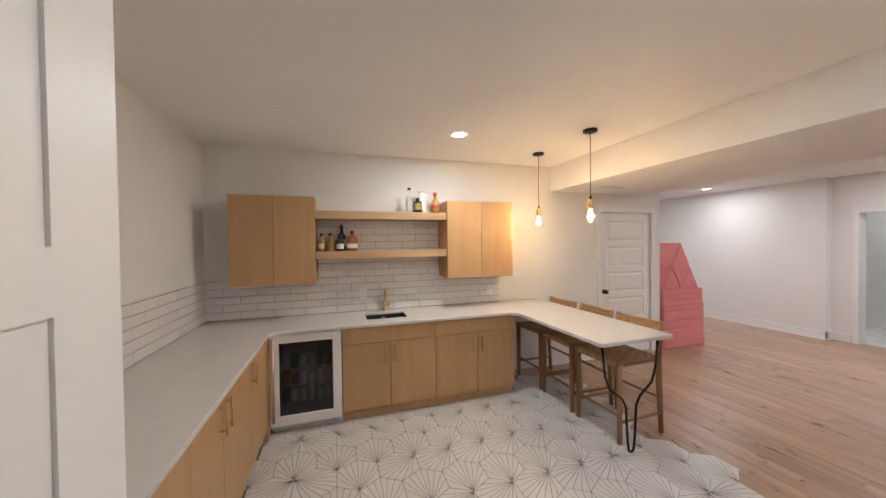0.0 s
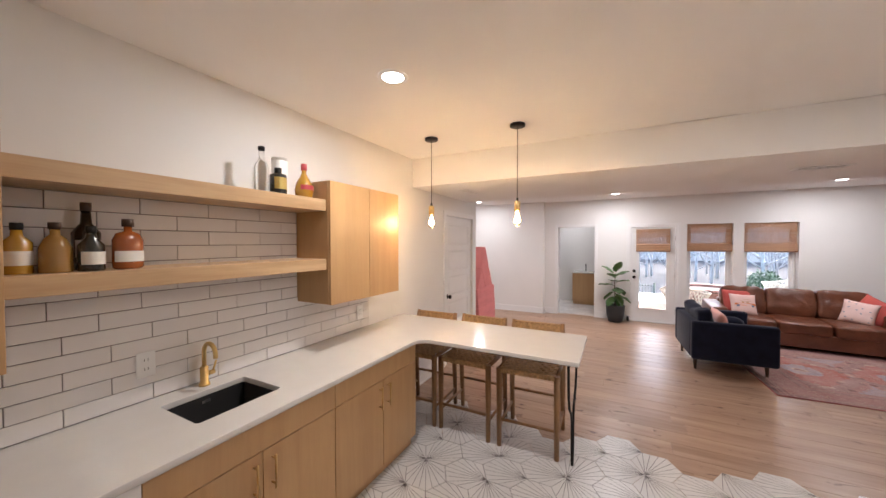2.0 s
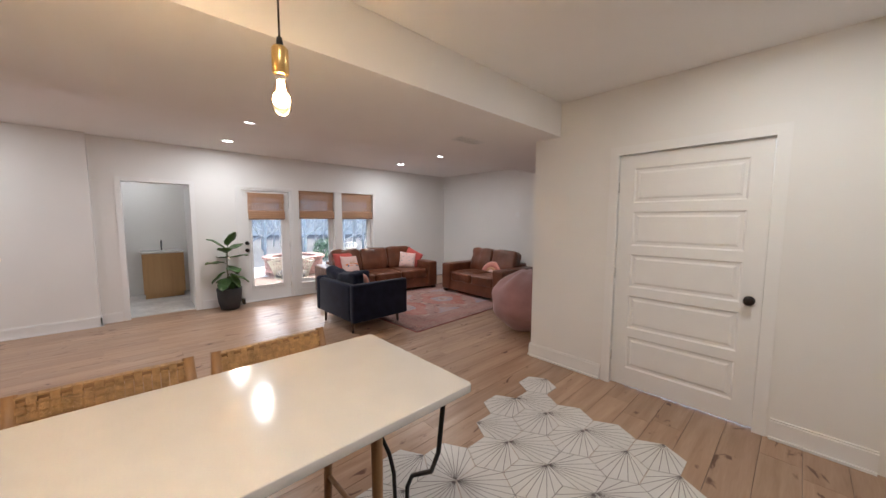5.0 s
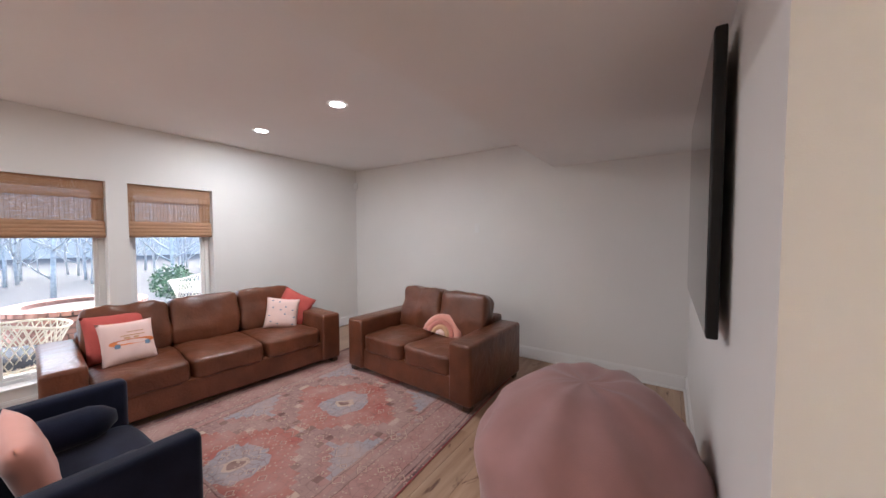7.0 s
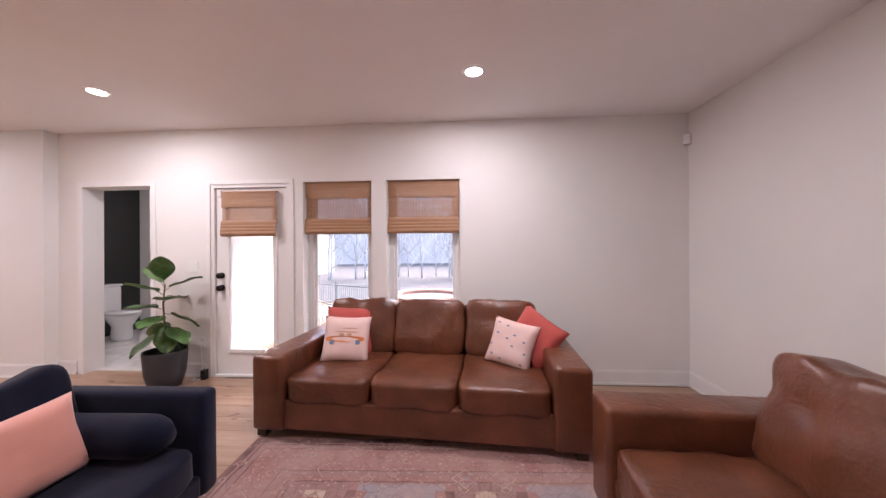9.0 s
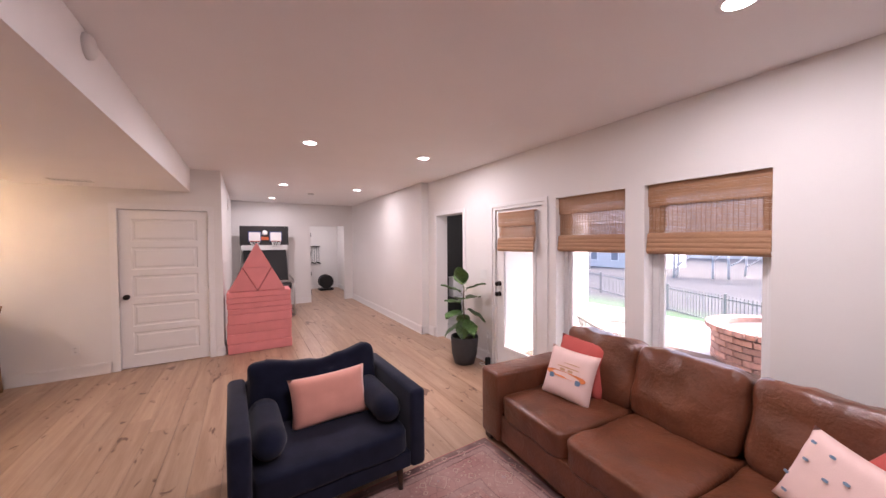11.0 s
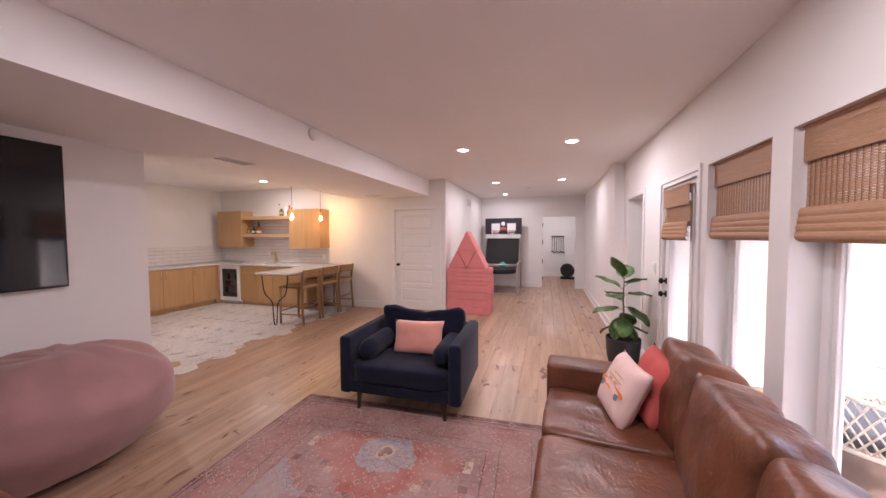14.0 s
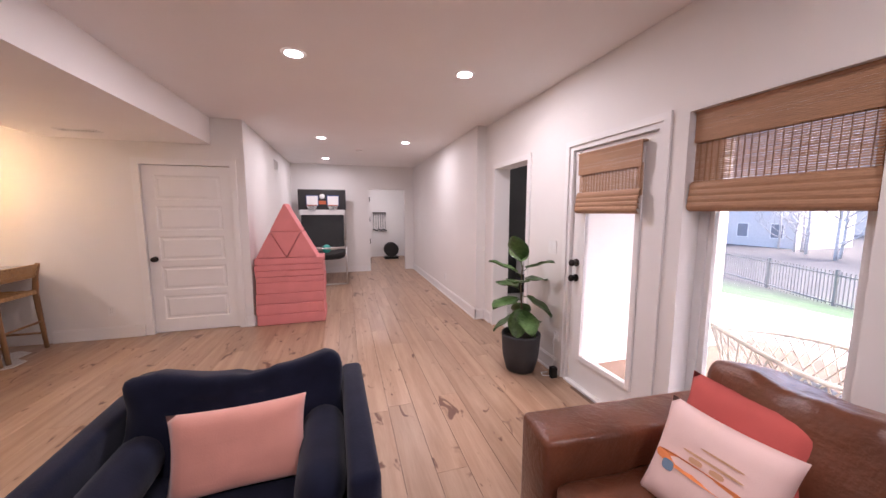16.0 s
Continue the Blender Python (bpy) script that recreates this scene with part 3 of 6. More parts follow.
outer = [(XW + 0.002, -0.002), (PX1 - 0.0, -0.002)] + arc(PX1 - 0.015, PY + 0.015, 0.015, 0, -90, 4) + arc(PX0 + 0.015, PY + 0.015, 0.015, -90, -180, 4)
outer += arc(PX0 - 0.10, YFR - 0.045 - 0.10, 0.10, 0, 90) + arc(XF + 0.025 + 0.10, YFR - 0.045 - 0.10, 0.10, 90, 180)
outer += [(XF + 0.025, -3.02), (XW + 0.002, -3.02)]
inner = arc(SX1 - 0.02, SY1 - 0.02, 0.02, 0, 90, 4) + arc(SX0 + 0.02, SY1 - 0.02, 0.02, 90, 180, 4) + arc(SX0 + 0.02, SY0 + 0.02, 0.02, 180, 270, 4) + arc(SX1 - 0.02, SY0 + 0.02, 0.02, 270, 360, 4)
cu = bpy.data.curves.new("top_outline", "CURVE")
cu.dimensions, cu.fill_mode, cu.extrude, cu.bevel_depth, cu.bevel_resolution = "2D", "BOTH", 0.012, 0.003, 1
for loop in (outer, inner):
    sp = cu.splines.new("POLY")
    sp.points.add(len(loop) - 1)
    for q, (x, y) in zip(sp.points, loop):
        q.co = (x, y, 0, 1)
    sp.use_cyclic_u = True
tmp = bpy.data.objects.new("tmp", cu)
me = bpy.data.meshes.new_from_object(tmp)
bpy.data.objects.remove(tmp)
me.transform(Matrix.Translation((0, 0, CT - 0.015)))
me.materials.clear()
me.materials.append(M_quartz)
top = tagged(new("countertop", me), "continuous white quartz countertop with a bar end", "countertop")


def bar_pull(parent, x, y, z0, z1, out, axis):
    bm = B()
    dx, dy = (out, 0) if axis == "x" else (0, out)
    rod(bm, (x + 0.03 * dx, y + 0.03 * dy, z0), (x + 0.03 * dx, y + 0.03 * dy, z1), 0.0055, seg=10)
    for z in (z0 + 0.02, z1 - 0.02):
        rod(bm, (x, y, z), (x + 0.03 * dx, y + 0.03 * dy, z), 0.0045, seg=8)
    return part("handle", bm, M_pull, parent, "slim brass bar pull")


def base_unit(axis, a0, a1, splits, face, depth, false_front, pulls, group="base cabinets"):
    """A base cabinet whose front looks to -y (axis 'y') or +x (axis 'x')."""
    c = thing("base_cabinet", Matrix(), "honey oak slab-front base cabinet under the counter", "cabinet", group)

    def put(bm, u0, u1, d0, d1, z0, z1, bevel=0.0):
        if axis == "y":
            box(bm, u0, u1, face + d0, face + d1, z0, z1, bevel)
        else:
            box(bm, face - d1, face - d0, u0, u1, z0, z1, bevel)
    bm = B()
    put(bm, a0 + 0.001, a1 - 0.001, 0.02, depth, 0.10, CT - 0.032 if axis == "x" else 0.62)
    part("carcass", bm, M_cab, c)
    bm = B()
    put(bm, a0 + 0.001, a1 - 0.001, 0.05, 0.065, 0.008, 0.10)
    part("toe_kick", bm, M_cab, c)
    ztop = CT - 0.038
    if false_front:
        bm = B()
        put(bm, a0 + 0.002, a1 - 0.002, 0.0, 0.019, ztop - 0.15, ztop, 0.002)
        part("drawer_front", bm, M_cab, c)
        ztop -= 0.154
    edges = [a0, *splits, a1]
    for u0, u1, pl in zip(edges, edges[1:], pulls):
        bm = B()
        put(bm, u0 + 0.002, u1 - 0.002, 0.0, 0.019, 0.102, ztop, 0.002)
        dr = part("cabinet_door", bm, M_cab, c)
        if pl is not None:
            u = u1 - 0.045 if pl > 0 else u0 + 0.045
            if axis == "y":
                bar_pull(dr, u, face, ztop - 0.19, ztop - 0.03, -1, "y")
            else:
                bar_pull(dr, face, u, ztop - 0.19, ztop - 0.03, 1, "x")
    return c


base_unit("y", 0.965, 1.85, [1.405], YFR, 0.58, True, (1, -1))
base_unit("y", 1.85, 2.77 - 0.045, [2.30], YFR, 0.58, True, (1, -1))
base_unit("x", -1.20, -0.70, [], XF, 0.62, False, (-1,))
base_unit("x", -2.16, -1.20, [-1.76], XF, 0.62, False, (1, -1))
base_unit("x", -3.0, -2.16, [-2.58], XF, 0.62, False, (1, -1))
bm = B()
box(bm, XF - 0.62, 0.365, YFR + 0.02, -0.02, 0.1, CT - 0.032)
box(bm, XF - 0.03, 0.368, -0.70, YFR + 0.02, 0.01, CT - 0.032)
tagged(part("cabinet_filler", bm, M_cab), "oak corner filler beside the drinks fridge", "cabinet")

# drinks fridge
fr = thing("drinks_fridge", Matrix(), "white built-in drinks fridge with dark glass door", "fridge")
f0, f1, fz0, fz1 = 0.372, 0.958, 0.075, 0.862
bm = B()
for a0, a1, b0, b1, z0, z1 in ((f0, f0 + 0.03, YFR + 0.035, -0.03, 0.02, fz1), (f1 - 0.03, f1, YFR + 0.035, -0.03, 0.02, fz1), (f0 + 0.03, f1 - 0.03, YFR + 0.035, -0.03, 0.02, 0.12), (f0 + 0.03, f1 - 0.03, YFR + 0.035, -0.03, fz1 - 0.03, fz1), (f0 + 0.03, f1 - 0.03, -0.06, -0.03, 0.12, fz1 - 0.03)):
    box(bm, a0, a1, b0, b1, z0, z1)
part("body", bm, M_enamel, fr)
bm = B()
fw = 0.075
for a0, a1, z0, z1 in ((f0, f0 + fw, fz0, fz1), (f1 - fw, f1, fz0, fz1), (f0 + fw, f1 - fw, fz0, fz0 + fw + 0.01), (f0 + fw, f1 - fw, fz1 - fw, fz1)):
    box(bm, a0, a1, YFR - 0.02, YFR + 0.03, z0, z1, 0.003)
fd = part("fridge_door", bm, M_enamel, fr)
bm = B()
box(bm, f0 + fw, f1 - fw, YFR - 0.008, YFR - 0.002, fz0 + fw + 0.01, fz1 - fw)
M_tint = glass("smoked_glass", (0.45, 0.46, 0.48), 0.0, 1.3)
part("pane", bm, M_tint, fd, "smoked glass pane")
bm = B()
rod(bm, (f0 + 0.035, YFR - 0.065, fz0 + 0.06), (f0 + 0.035, YFR - 0.065, fz1 - 0.03), 0.012)
for z in (fz0 + 0.1, fz1 - 0.07):
    rod(bm, (f0 + 0.035, YFR - 0.02, z), (f0 + 0.035, YFR - 0.065, z), 0.009)
part("handle", bm, M_copper, fd, "copper-toned bar handle")
bm = B()
box(bm, f0 + 0.01, f1 - 0.01, YFR + 0.03, YFR + 0.05, 0.008, 0.07)
for k in range(5):
    box(bm, f0 + 0.03, f1 - 0.03, YFR + 0.026, YFR + 0.031, 0.018 + 0.01 * k, 0.023 + 0.01 * k)
part("vent_grille", bm, M_steel, fr)
for k in range(4):
    bm = B()
    for j in range(9):
        x = f0 + fw + 0.02 + j * 0.048
        rod(bm, (x, YFR + 0.005, fz0 + 0.17 + k * 0.15), (x, -0.1, fz0 + 0.17 + k * 0.15), 0.003, seg=6)
    part("shelf", bm, M_steel, fr)
rb = random.Random(4)
M_bt = [mat("bottle_green", (0.05, 0.12, 0.06), 0.15), mat("can_blue", (0.12, 0.2, 0.35), 0.3), mat("can_silver", (0.6, 0.6, 0.6), 0.3), mat("bottle_amber", (0.25, 0.1, 0.03), 0.15), mat("can_white", (0.7, 0.68, 0.66), 0.35)]
for k in range(4):
    for j in range(6):
        bm = B()
        h0 = rb.uniform(0.10, 0.125)
        lathe(bm, [(0.026, 0), (0.03, 0.006), (0.03, h0 - 0.01), (0.024, h0)], 12)
        part("drink_can", bm, M_bt[rb.randrange(5)], None, at=Matrix.Translation((f0 + fw + 0.045 + j * 0.07, YFR + 0.06 + rb.uniform(0, 0.02), fz0 + 0.173 + (k - 1) * 0.15 + (0 if k else 0.15 - 0.16 + 0.09 - 0.075)))) if k else None
for ob in [o for o in bpy.data.objects if o.name.startswith("drink_can")]:
    tagged(ob, "drink can on a fridge shelf", "can", "drinks in the fridge")


def upper_unit(x0, x1, z0, z1, split):
    c = thing("wall_cabinet", Matrix(), "honey oak wall cabinet with two slab doors", "cabinet", "wall cabinets")
    bm = B()
    box(bm, x0, x1, -0.315, -0.003, z0, z1, 0.001)
    part("carcass", bm, M_cab, c)
    for a, b in ((x0, split), (split, x1)):
        bm = B()
        box(bm, a + 0.0015, b - 0.0015, -0.336, -0.317, z0 - 0.004, z1, 0.002)
        part("cabinet_door", bm, M_cab, c)
    return c


upper_unit(0.01, 0.735, 1.262, 2.09, 0.375)
upper_unit(2.075, 2.865, 1.25, 2.09, 2.475)
for z0, z1 in ((1.885, 1.962), (1.488, 1.562)):
    bm = B()
    box(bm, 0.737, 2.073, -0.30, -0.012, z0, z1, 0.002)
    tagged(part("floating_shelf", bm, M_shelf), "thick oak floating shelf between the cabinets", "shelf", "floating shelves")

# sink and tap
sk = thing("sink", Matrix(), "black composite undermount bar sink", "sink")
bm = B()
zt, zb = CT - 0.031, CT - 0.2
g = 0.012
box(bm, SX0 - g, SX1 + g, SY0 - g, SY0 + 0.004, zb, zt)
box(bm, SX0 - g, SX1 + g, SY1 - 0.004, SY1 + g, zb, zt)
box(bm, SX0 - g, SX0 + 0.004, SY0 + 0.004, SY1 - 0.004, zb, zt)
box(bm, SX1 - 0.004, SX1 + g, SY0 + 0.004, SY1 - 0.004, zb, zt)
box(bm, SX0 - g, SX1 + g, SY0 - g, SY1 + g, zb - 0.012, zb)
part("basin", bm, M_blackmatt, sk)
bm = B()
lathe(bm, [(0.0, zb + 0.001), (0.04, zb + 0.001), (0.042, zb + 0.004), (0.03, zb + 0.005), (0.0, zb + 0.003)], 20, ((SX0 + SX1) / 2, (SY0 + SY1) / 2))
part("drain", bm, M_steel, sk)
bm = B()
box(bm, (SX0 + SX1) / 2 - 0.02, (SX0 + SX1) / 2 + 0.02, SY1 - 0.006, SY1 - 0.0038, zt - 0.035, zt - 0.022, 0.001)
part("overflow_slot", bm, M_steel, sk)
tp = thing("tap", Matrix.Translation((1.43, -0.068, CT)), "brushed brass bar tap with arched spout", "tap")
bm = B()
lathe(bm, [(0.026, 0), (0.026, 0.012), (0.02, 0.018), (0.02, 0.1), (0.014, 0.105)], 20)
part("body", bm, M_brass, tp, smooth=False)
bm = B()
tube(bm, [(0, 0, 0.1), (0, 0, 0.18)] + [(0, -0.055 + 0.055 * math.cos(radians(a)), 0.18 + 0.055 * math.sin(radians(a))) for a in range(15, 181, 15)] + [(0, -0.11, 0.165)], 0.011, 12)
part("spout", bm, M_brass, tp)
bm = B()
rod(bm, (0.015, 0, 0.06), (0.05, -0.0, 0.06), 0.013)
rod(bm, (0.043, 0, 0.06), (0.05, -0.02, 0.125), 0.005)
part("lever", bm, M_brass, tp)

# bar end: steel frame and hairpin leg
lg = thing("hairpin_leg", Matrix(), "black steel hairpin leg under the bar end", "table leg")
bm = B()
box(bm, PX0 + 0.035, PX0 + 0.06, PY + 0.05, YFR - 0.03, CT - 0.045, CT - 0.031)
box(bm, PX1 - 0.06, PX1 - 0.035, PY + 0.05, -0.05, CT - 0.045, CT - 0.031)
box(bm, PX0 + 0.06, PX1 - 0.06, PY + 0.05, PY + 0.075, CT - 0.045, CT - 0.031)
part("frame", bm, M_black, lg)
bm = B()
yl = PY + 0.07
left = [(PX0 + 0.07, yl, CT - 0.04), (PX0 + 0.10, yl, 0.62), (PX0 + 0.14, yl, 0.52), (PX0 + 0.26, yl, 0.43), (PX0 + 0.295, yl, 0.36), (PX0 + 0.31, yl, 0.1), (PX0 + 0.32, yl, 0.04)]
left += [(PX0 + 0.345 + 0.03 * math.sin(radians(a)), yl, 0.04 - 0.028 * math.cos(radians(a))) for a in (-45, 0, 45)]
right = [(2 * (PX0 + 0.345) - x, y, z) for x, y, z in reversed(left[:7])]
tube(bm, left + right, 0.009, 10)
part("rod", bm, M_black, lg)


# ---------------------------------------------------------------- bar stools
def stool_master():
    s = thing("bar_stool", pose(0, 0, 0), "brown wooden bar stool with woven seat and back", "stool", "stools at the bar")
    W, D, SH = 0.225, 0.215, 0.655

    def leg(name, pts, r):
        bm = B()
        tube(bm, pts, r, 10)
        part("leg", bm, M_stool, s)
    for sy in (-1, 1):
        leg("leg", [(-D, sy * W, 0), (-D, sy * W, SH - 0.01)], lambda t: 0.019 + 0.006 * t)
        leg("leg", [(D + 0.035, sy * W, 0), (D + 0.01, sy * W, 0.4), (D, sy * W, SH - 0.02), (D + 0.02, sy * (W - 0.005), 0.80), (D + 0.055, sy * (W - 0.01), 0.94)], lambda t: 0.019 + 0.006 * math.sin(math.pi * t))
    for x0, y0, x1, y1, z in ((-D, -W, -D, W, 0.22), (D + 0.015, -W, D + 0.015, W, 0.3), (-D, -W, D + 0.02, -W, 0.17), (-D, W, D + 0.02, W, 0.17)):
        bm = B()
        rod(bm, (x0, y0, z), (x1, y1, z), 0.012)
        part("stretcher", bm, M_stool, s)
    for x0, y0, x1, y1 in ((-D, -W, -D, W), (D, -W, D, W), (-D, -W, D, -W), (-D, W, D, W)):
        bm = B()
        rod(bm, (x0, y0, SH - 0.025), (x1, y1, SH - 0.025), 0.016)
        part("seat_rail", bm, M_stool, s)
    bm = B()
    n = 15
    for k in range(n):
        y = -W + 0.01 + (2 * W - 0.02) * (k + 0.5) / n
        hw = (2 * W - 0.02) / n * 0.46
        m_ = 10
        for j in range(m_):
            x0 = -D - 0.014 + (2 * D + 0.028) * j / m_
            x1 = -D - 0.014 + (2 * D + 0.028) * (j + 1) / m_
            up = 0.003 if (j + k) % 2 else -0.002
            sag = -0.012 * (1 - (2 * (j + 0.5) / m_ - 1) ** 2) * (1 - (y / W) ** 2)
            box(bm, x0 + 0.001, x1 - 0.001, y - hw, y + hw, SH - 0.012 + up + sag, SH - 0.004 + up + sag)
        for xx in (-D - 0.018, D + 0.012):
            box(bm, xx, xx + 0.006, y - hw, y + hw, SH - 0.045, SH - 0.006)
    part("woven_seat", bm, M_weave, s, "woven rush seat")["kind"] = "stuff"
    bm = B()
    rod(bm, (D + 0.05, -W + 0.01, 0.918), (D + 0.05, W - 0.01, 0.918), 0.012)
    rod(bm, (D + 0.02, -W + 0.01, 0.80), (D + 0.02, W - 0.01, 0.80), 0.012)
    part("back_rail", bm, M_stool, s)
    bm = B()
    n = 17
    for k in range(n):
        y = -W + 0.02 + (2 * W - 0.04) * (k + 0.5) / n
        hw = (2 * W - 0.04) / n * 0.46
        for j in range(6):
            t0, t1 = j / 6, (j + 1) / 6
            for side in (-1, 1):
                o = 0.013 * side + (0.003 if (j + k) % 2 else -0.002)
                x0, x1 = D + 0.018 + 0.034 * t0 + o, D + 0.018 + 0.034 * t1 + o
                z0, z1 = 0.79 + 0.14 * t0, 0.79 + 0.14 * t1 - 0.001
                v = [bm.verts.new(p) for p in ((x0, y - hw, z0), (x0, y + hw, z0), (x1, y + hw, z1), (x1, y - hw, z1))]
                bm.faces.new(v)
        box(bm, D + 0.038, D + 0.066, y - hw, y + hw, 0.926, 0.932)
    part("woven_back", bm, M_weave, s, "woven rush back")["kind"] = "stuff"
    return s


st = stool_master()
st.matrix_basis = pose(3.27, -1.42, 0.006, 0, 0, 2)
copy_thing(st, pose(3.27, -0.885, 0.006, 0, 0, -1))
copy_thing(st, pose(3.27, -0.36, 0.0, 0, 0, 1))


# ---------------------------------------------------------------- lamps
def downlight(x, y, watts, colour):
    d = thing("recessed_light", Matrix.Translation((x, y, H)), "round white recessed ceiling light, lit", "ceiling light", "recessed lights")
    bm = B()
    lathe(bm, [(0.062, -0.004), (0.082, -0.006), (0.086, -0.001)], 28, caps=False)
    part("trim_ring", bm, M_white, d)
    bm = B()
    lathe(bm, [(0.0, -0.0035), (0.063, -0.0035), (0.063, -0.0015), (0.0, -0.0015)], 28)
    part("diffuser", bm, M_lamp, d)
    lp = area_lamp("downlight_lamp", look((x, y, H - 0.012), (x, y, 0)), 0.12, 0.12, watts, colour, "DISK")
    lp.data.spread = radians(180)


WARM, COOL = (1.0, 0.92, 0.83), (1.0, 0.94, 0.90)
for x, y in ((2.0, -0.91), (1.98, -3.1)):
    downlight(x, y, KITCHEN_W, WARM)
for x, y in ((6.4, -2.03), (7.7, -2.03), (6.4, 0.78), (7.7, 0.78), (7.64, -5.05), (6.4, -5.05), (6.35, 2.82)):
    downlight(x, y, LIVING_W * (0.72 if y > 0 else 1.06 if y > -4 else 0.98), COOL)
# Unseen lamps, added so the far room and the bathroom aren't left dark.
downlight(7.6, 5.2, LIVING_W, COOL)
downlight(9.8, -0.9, LIVING_W * 0.6, COOL)


def pendant(x, y):
    p = thing("pendant_lamp", Matrix.Translation((x, y, 0)), "brass pendant socket on a black cord with bare filament bulb, lit", "pendant lamp", "pendants over the bar")
    bm = B()
    lathe(bm, [(0.0, H), (0.06, H), (0.06, H - 0.018), (0.055, H - 0.022), (0.0, H - 0.022)], 28)
    part("canopy", bm, M_black, p)
    bm = B()
    rod(bm, (0, 0, H - 0.02), (0, 0, 2.0), 0.003, seg=8)
    part("cord", bm, M_black, p)
    bm = B()
    lathe(bm, [(0.0, 2.03), (0.008, 2.03), (0.011, 2.0), (0.0, 2.0)], 16)
    part("cord_grip", bm, M_black, p)
    bm = B()
    lathe(bm, [(0.0, 2.002), (0.02, 2.002), (0.024, 1.995), (0.024, 1.925), (0.02, 1.92), (0.0, 1.92)], 24)
    part("socket", bm, M_brass, p)
    bm = B()
    lathe(bm, [(0.014, 1.92), (0.016, 1.90), (0.026, 1.865), (0.03, 1.84), (0.026, 1.815), (0.012, 1.803), (0.0, 1.80)], 24)
    part("bulb", bm, M_bulb, p).visible_shadow = False
    bm = B()
    for k in range(4):
        a = math.pi / 4 + k * math.pi / 2
        rod(bm, (0.006 * math.cos(a), 0.006 * math.sin(a), 1.905), (0.012 * math.cos(a), 0.012 * math.sin(a), 1.835), 0.0022, seg=6)
    part("filament", bm, M_filament, p)
    lp = new("pendant_light", bpy.data.lights.new("pendant_light", "POINT"))
    lp.data.energy, lp.data.color, lp.data.shadow_soft_size = PENDANT_W, (1.0, 0.62, 0.28), 0.03
    lp.matrix_world = Matrix.Translation((x, y, 1.85))


pendant(3.07, -0.555)
pendant(3.07, -1.34)


# ---------------------------------------------------------------- seating
def leather_sofa(m, width, seats, label, depth=0.98, tall=1.0):
    """Sofa along its own x, front at y = 0 facing -y, back at y = depth."""
    s = thing("sofa" if seats == 3 else "loveseat", m, label, "sofa")
    aw = 0.23
    bm = B()
    box(bm, 0.03, width - 0.03, 0.03, depth - 0.03, 0.05, 0.25, 0.012)
    part("base", bm, M_leather, s)
    for x0 in (0.0, width - aw):
        bm = B()
        box(bm, x0, x0 + aw, 0, depth - 0.02, 0.045, 0.545, 0.028, 4)
        for v in bm.verts:
            v.co += Vector((0, 0, 0.006 * noise.noise(v.co * 4)))
        part("armrest", bm, M_leather, s, smooth=True)
    bm = B()
    box(bm, aw - 0.01, width - aw + 0.01, depth - 0.2, depth, 0.05, 0.60, 0.03, 3)
    part("back_frame", bm, M_leather, s, smooth=True)
    w = (width - 2 * aw) / seats
    for k in range(seats):
        x0 = aw + k * w
        bm = B()
        cushion(bm, x0 + 0.003, x0 + w - 0.003, 0.015, depth - 0.26, 0.225, 0.405, 0.22, 0.10, 0.012, 16, k * 3.1)
        part("seat_cushion", bm, M_leather, s, smooth=True)
        bm = B()
        cushion(bm, x0 + 0.002, x0 + w - 0.002, -0.125, 0.125, -0.225, 0.235, 0.26, 0.0, 0.022, 16, k * 5.7 + 2)
        for v in bm.verts:
            f = (1 - (abs(v.co.z) / 0.26) ** 2) * (1 - ((v.co.x - x0 - w / 2) / (w / 2 + 0.01)) ** 2)
            v.co.y -= 0.03 * max(f, 0)
        part("back_cushion", bm, M_leather, s, smooth=True, at=Matrix.Translation((0, depth - 0.27, 0.585)) @ pose(0, 0, 0, -13))
    for x in (0.06, width - 0.06):
        for y in (0.06, depth - 0.08):
            bm = B()
            box(bm, x - 0.035, x + 0.035, y - 0.035, y + 0.035, 0, 0.05, 0.004)
            part("foot", bm, M_dkwood, s)
    s.scale = (1, 1, tall)
    return s


sofa_a = Vector((7.46, -3.47))
sofa_b = Vector((7.29, -5.75))
ang = math.degrees(math.atan2(sofa_b.y - sofa_a.y, sofa_b.x - sofa_a.x))
SOFA = pose(sofa_a.x, sofa_a.y, 0.012, 0, 0, ang)
leather_sofa(SOFA, (sofa_b - sofa_a).length, 3, "brown leather three-seat sofa with loose back cushions", 1.06, 1.05)
LOVE = pose(7.01, -5.63, 0.012, 0, 0, 177)
leather_sofa(LOVE, 1.62, 2, "brown leather two-seat sofa against the wall", 1.0, 1.06)

# navy armchair
ac = thing("armchair", pose(6.265, -3.765, 0.0, 0, 0, 2), "navy velvet armchair with slim arms and bolsters", "armchair")
AW, AD = 0.54, 0.86
for sx in (-1, 1):
    bm = B()
    x0, x1 = sorted((sx * AW, sx * (AW - 0.105)))
    box(bm, x0, x1, 0.0, AD, 0.16, 0.655, 0.03, 4)
    part("armrest", bm, M_velvet, ac, smooth=True)
    bm = B()
    tube(bm, [(sx * 0.345, 0.08 + 0.58 * k / 12, 0.505) for k in range(13)], lambda t: 0.035 + 0.055 * min(1, 6 * t, 6 * (1 - t)) ** 0.5, 18)
    part("bolster", bm, M_velvet, ac, "round velvet bolster", True)
bm = B()
box(bm, -AW + 0.1, AW - 0.1, AD - 0.12, AD, 0.16, 0.64, 0.03, 3)
part("back_frame", bm, M_velvet, ac, smooth=True)
bm = B()
box(bm, -AW + 0.1, AW - 0.1, 0.015, AD - 0.1, 0.17, 0.27, 0.012)
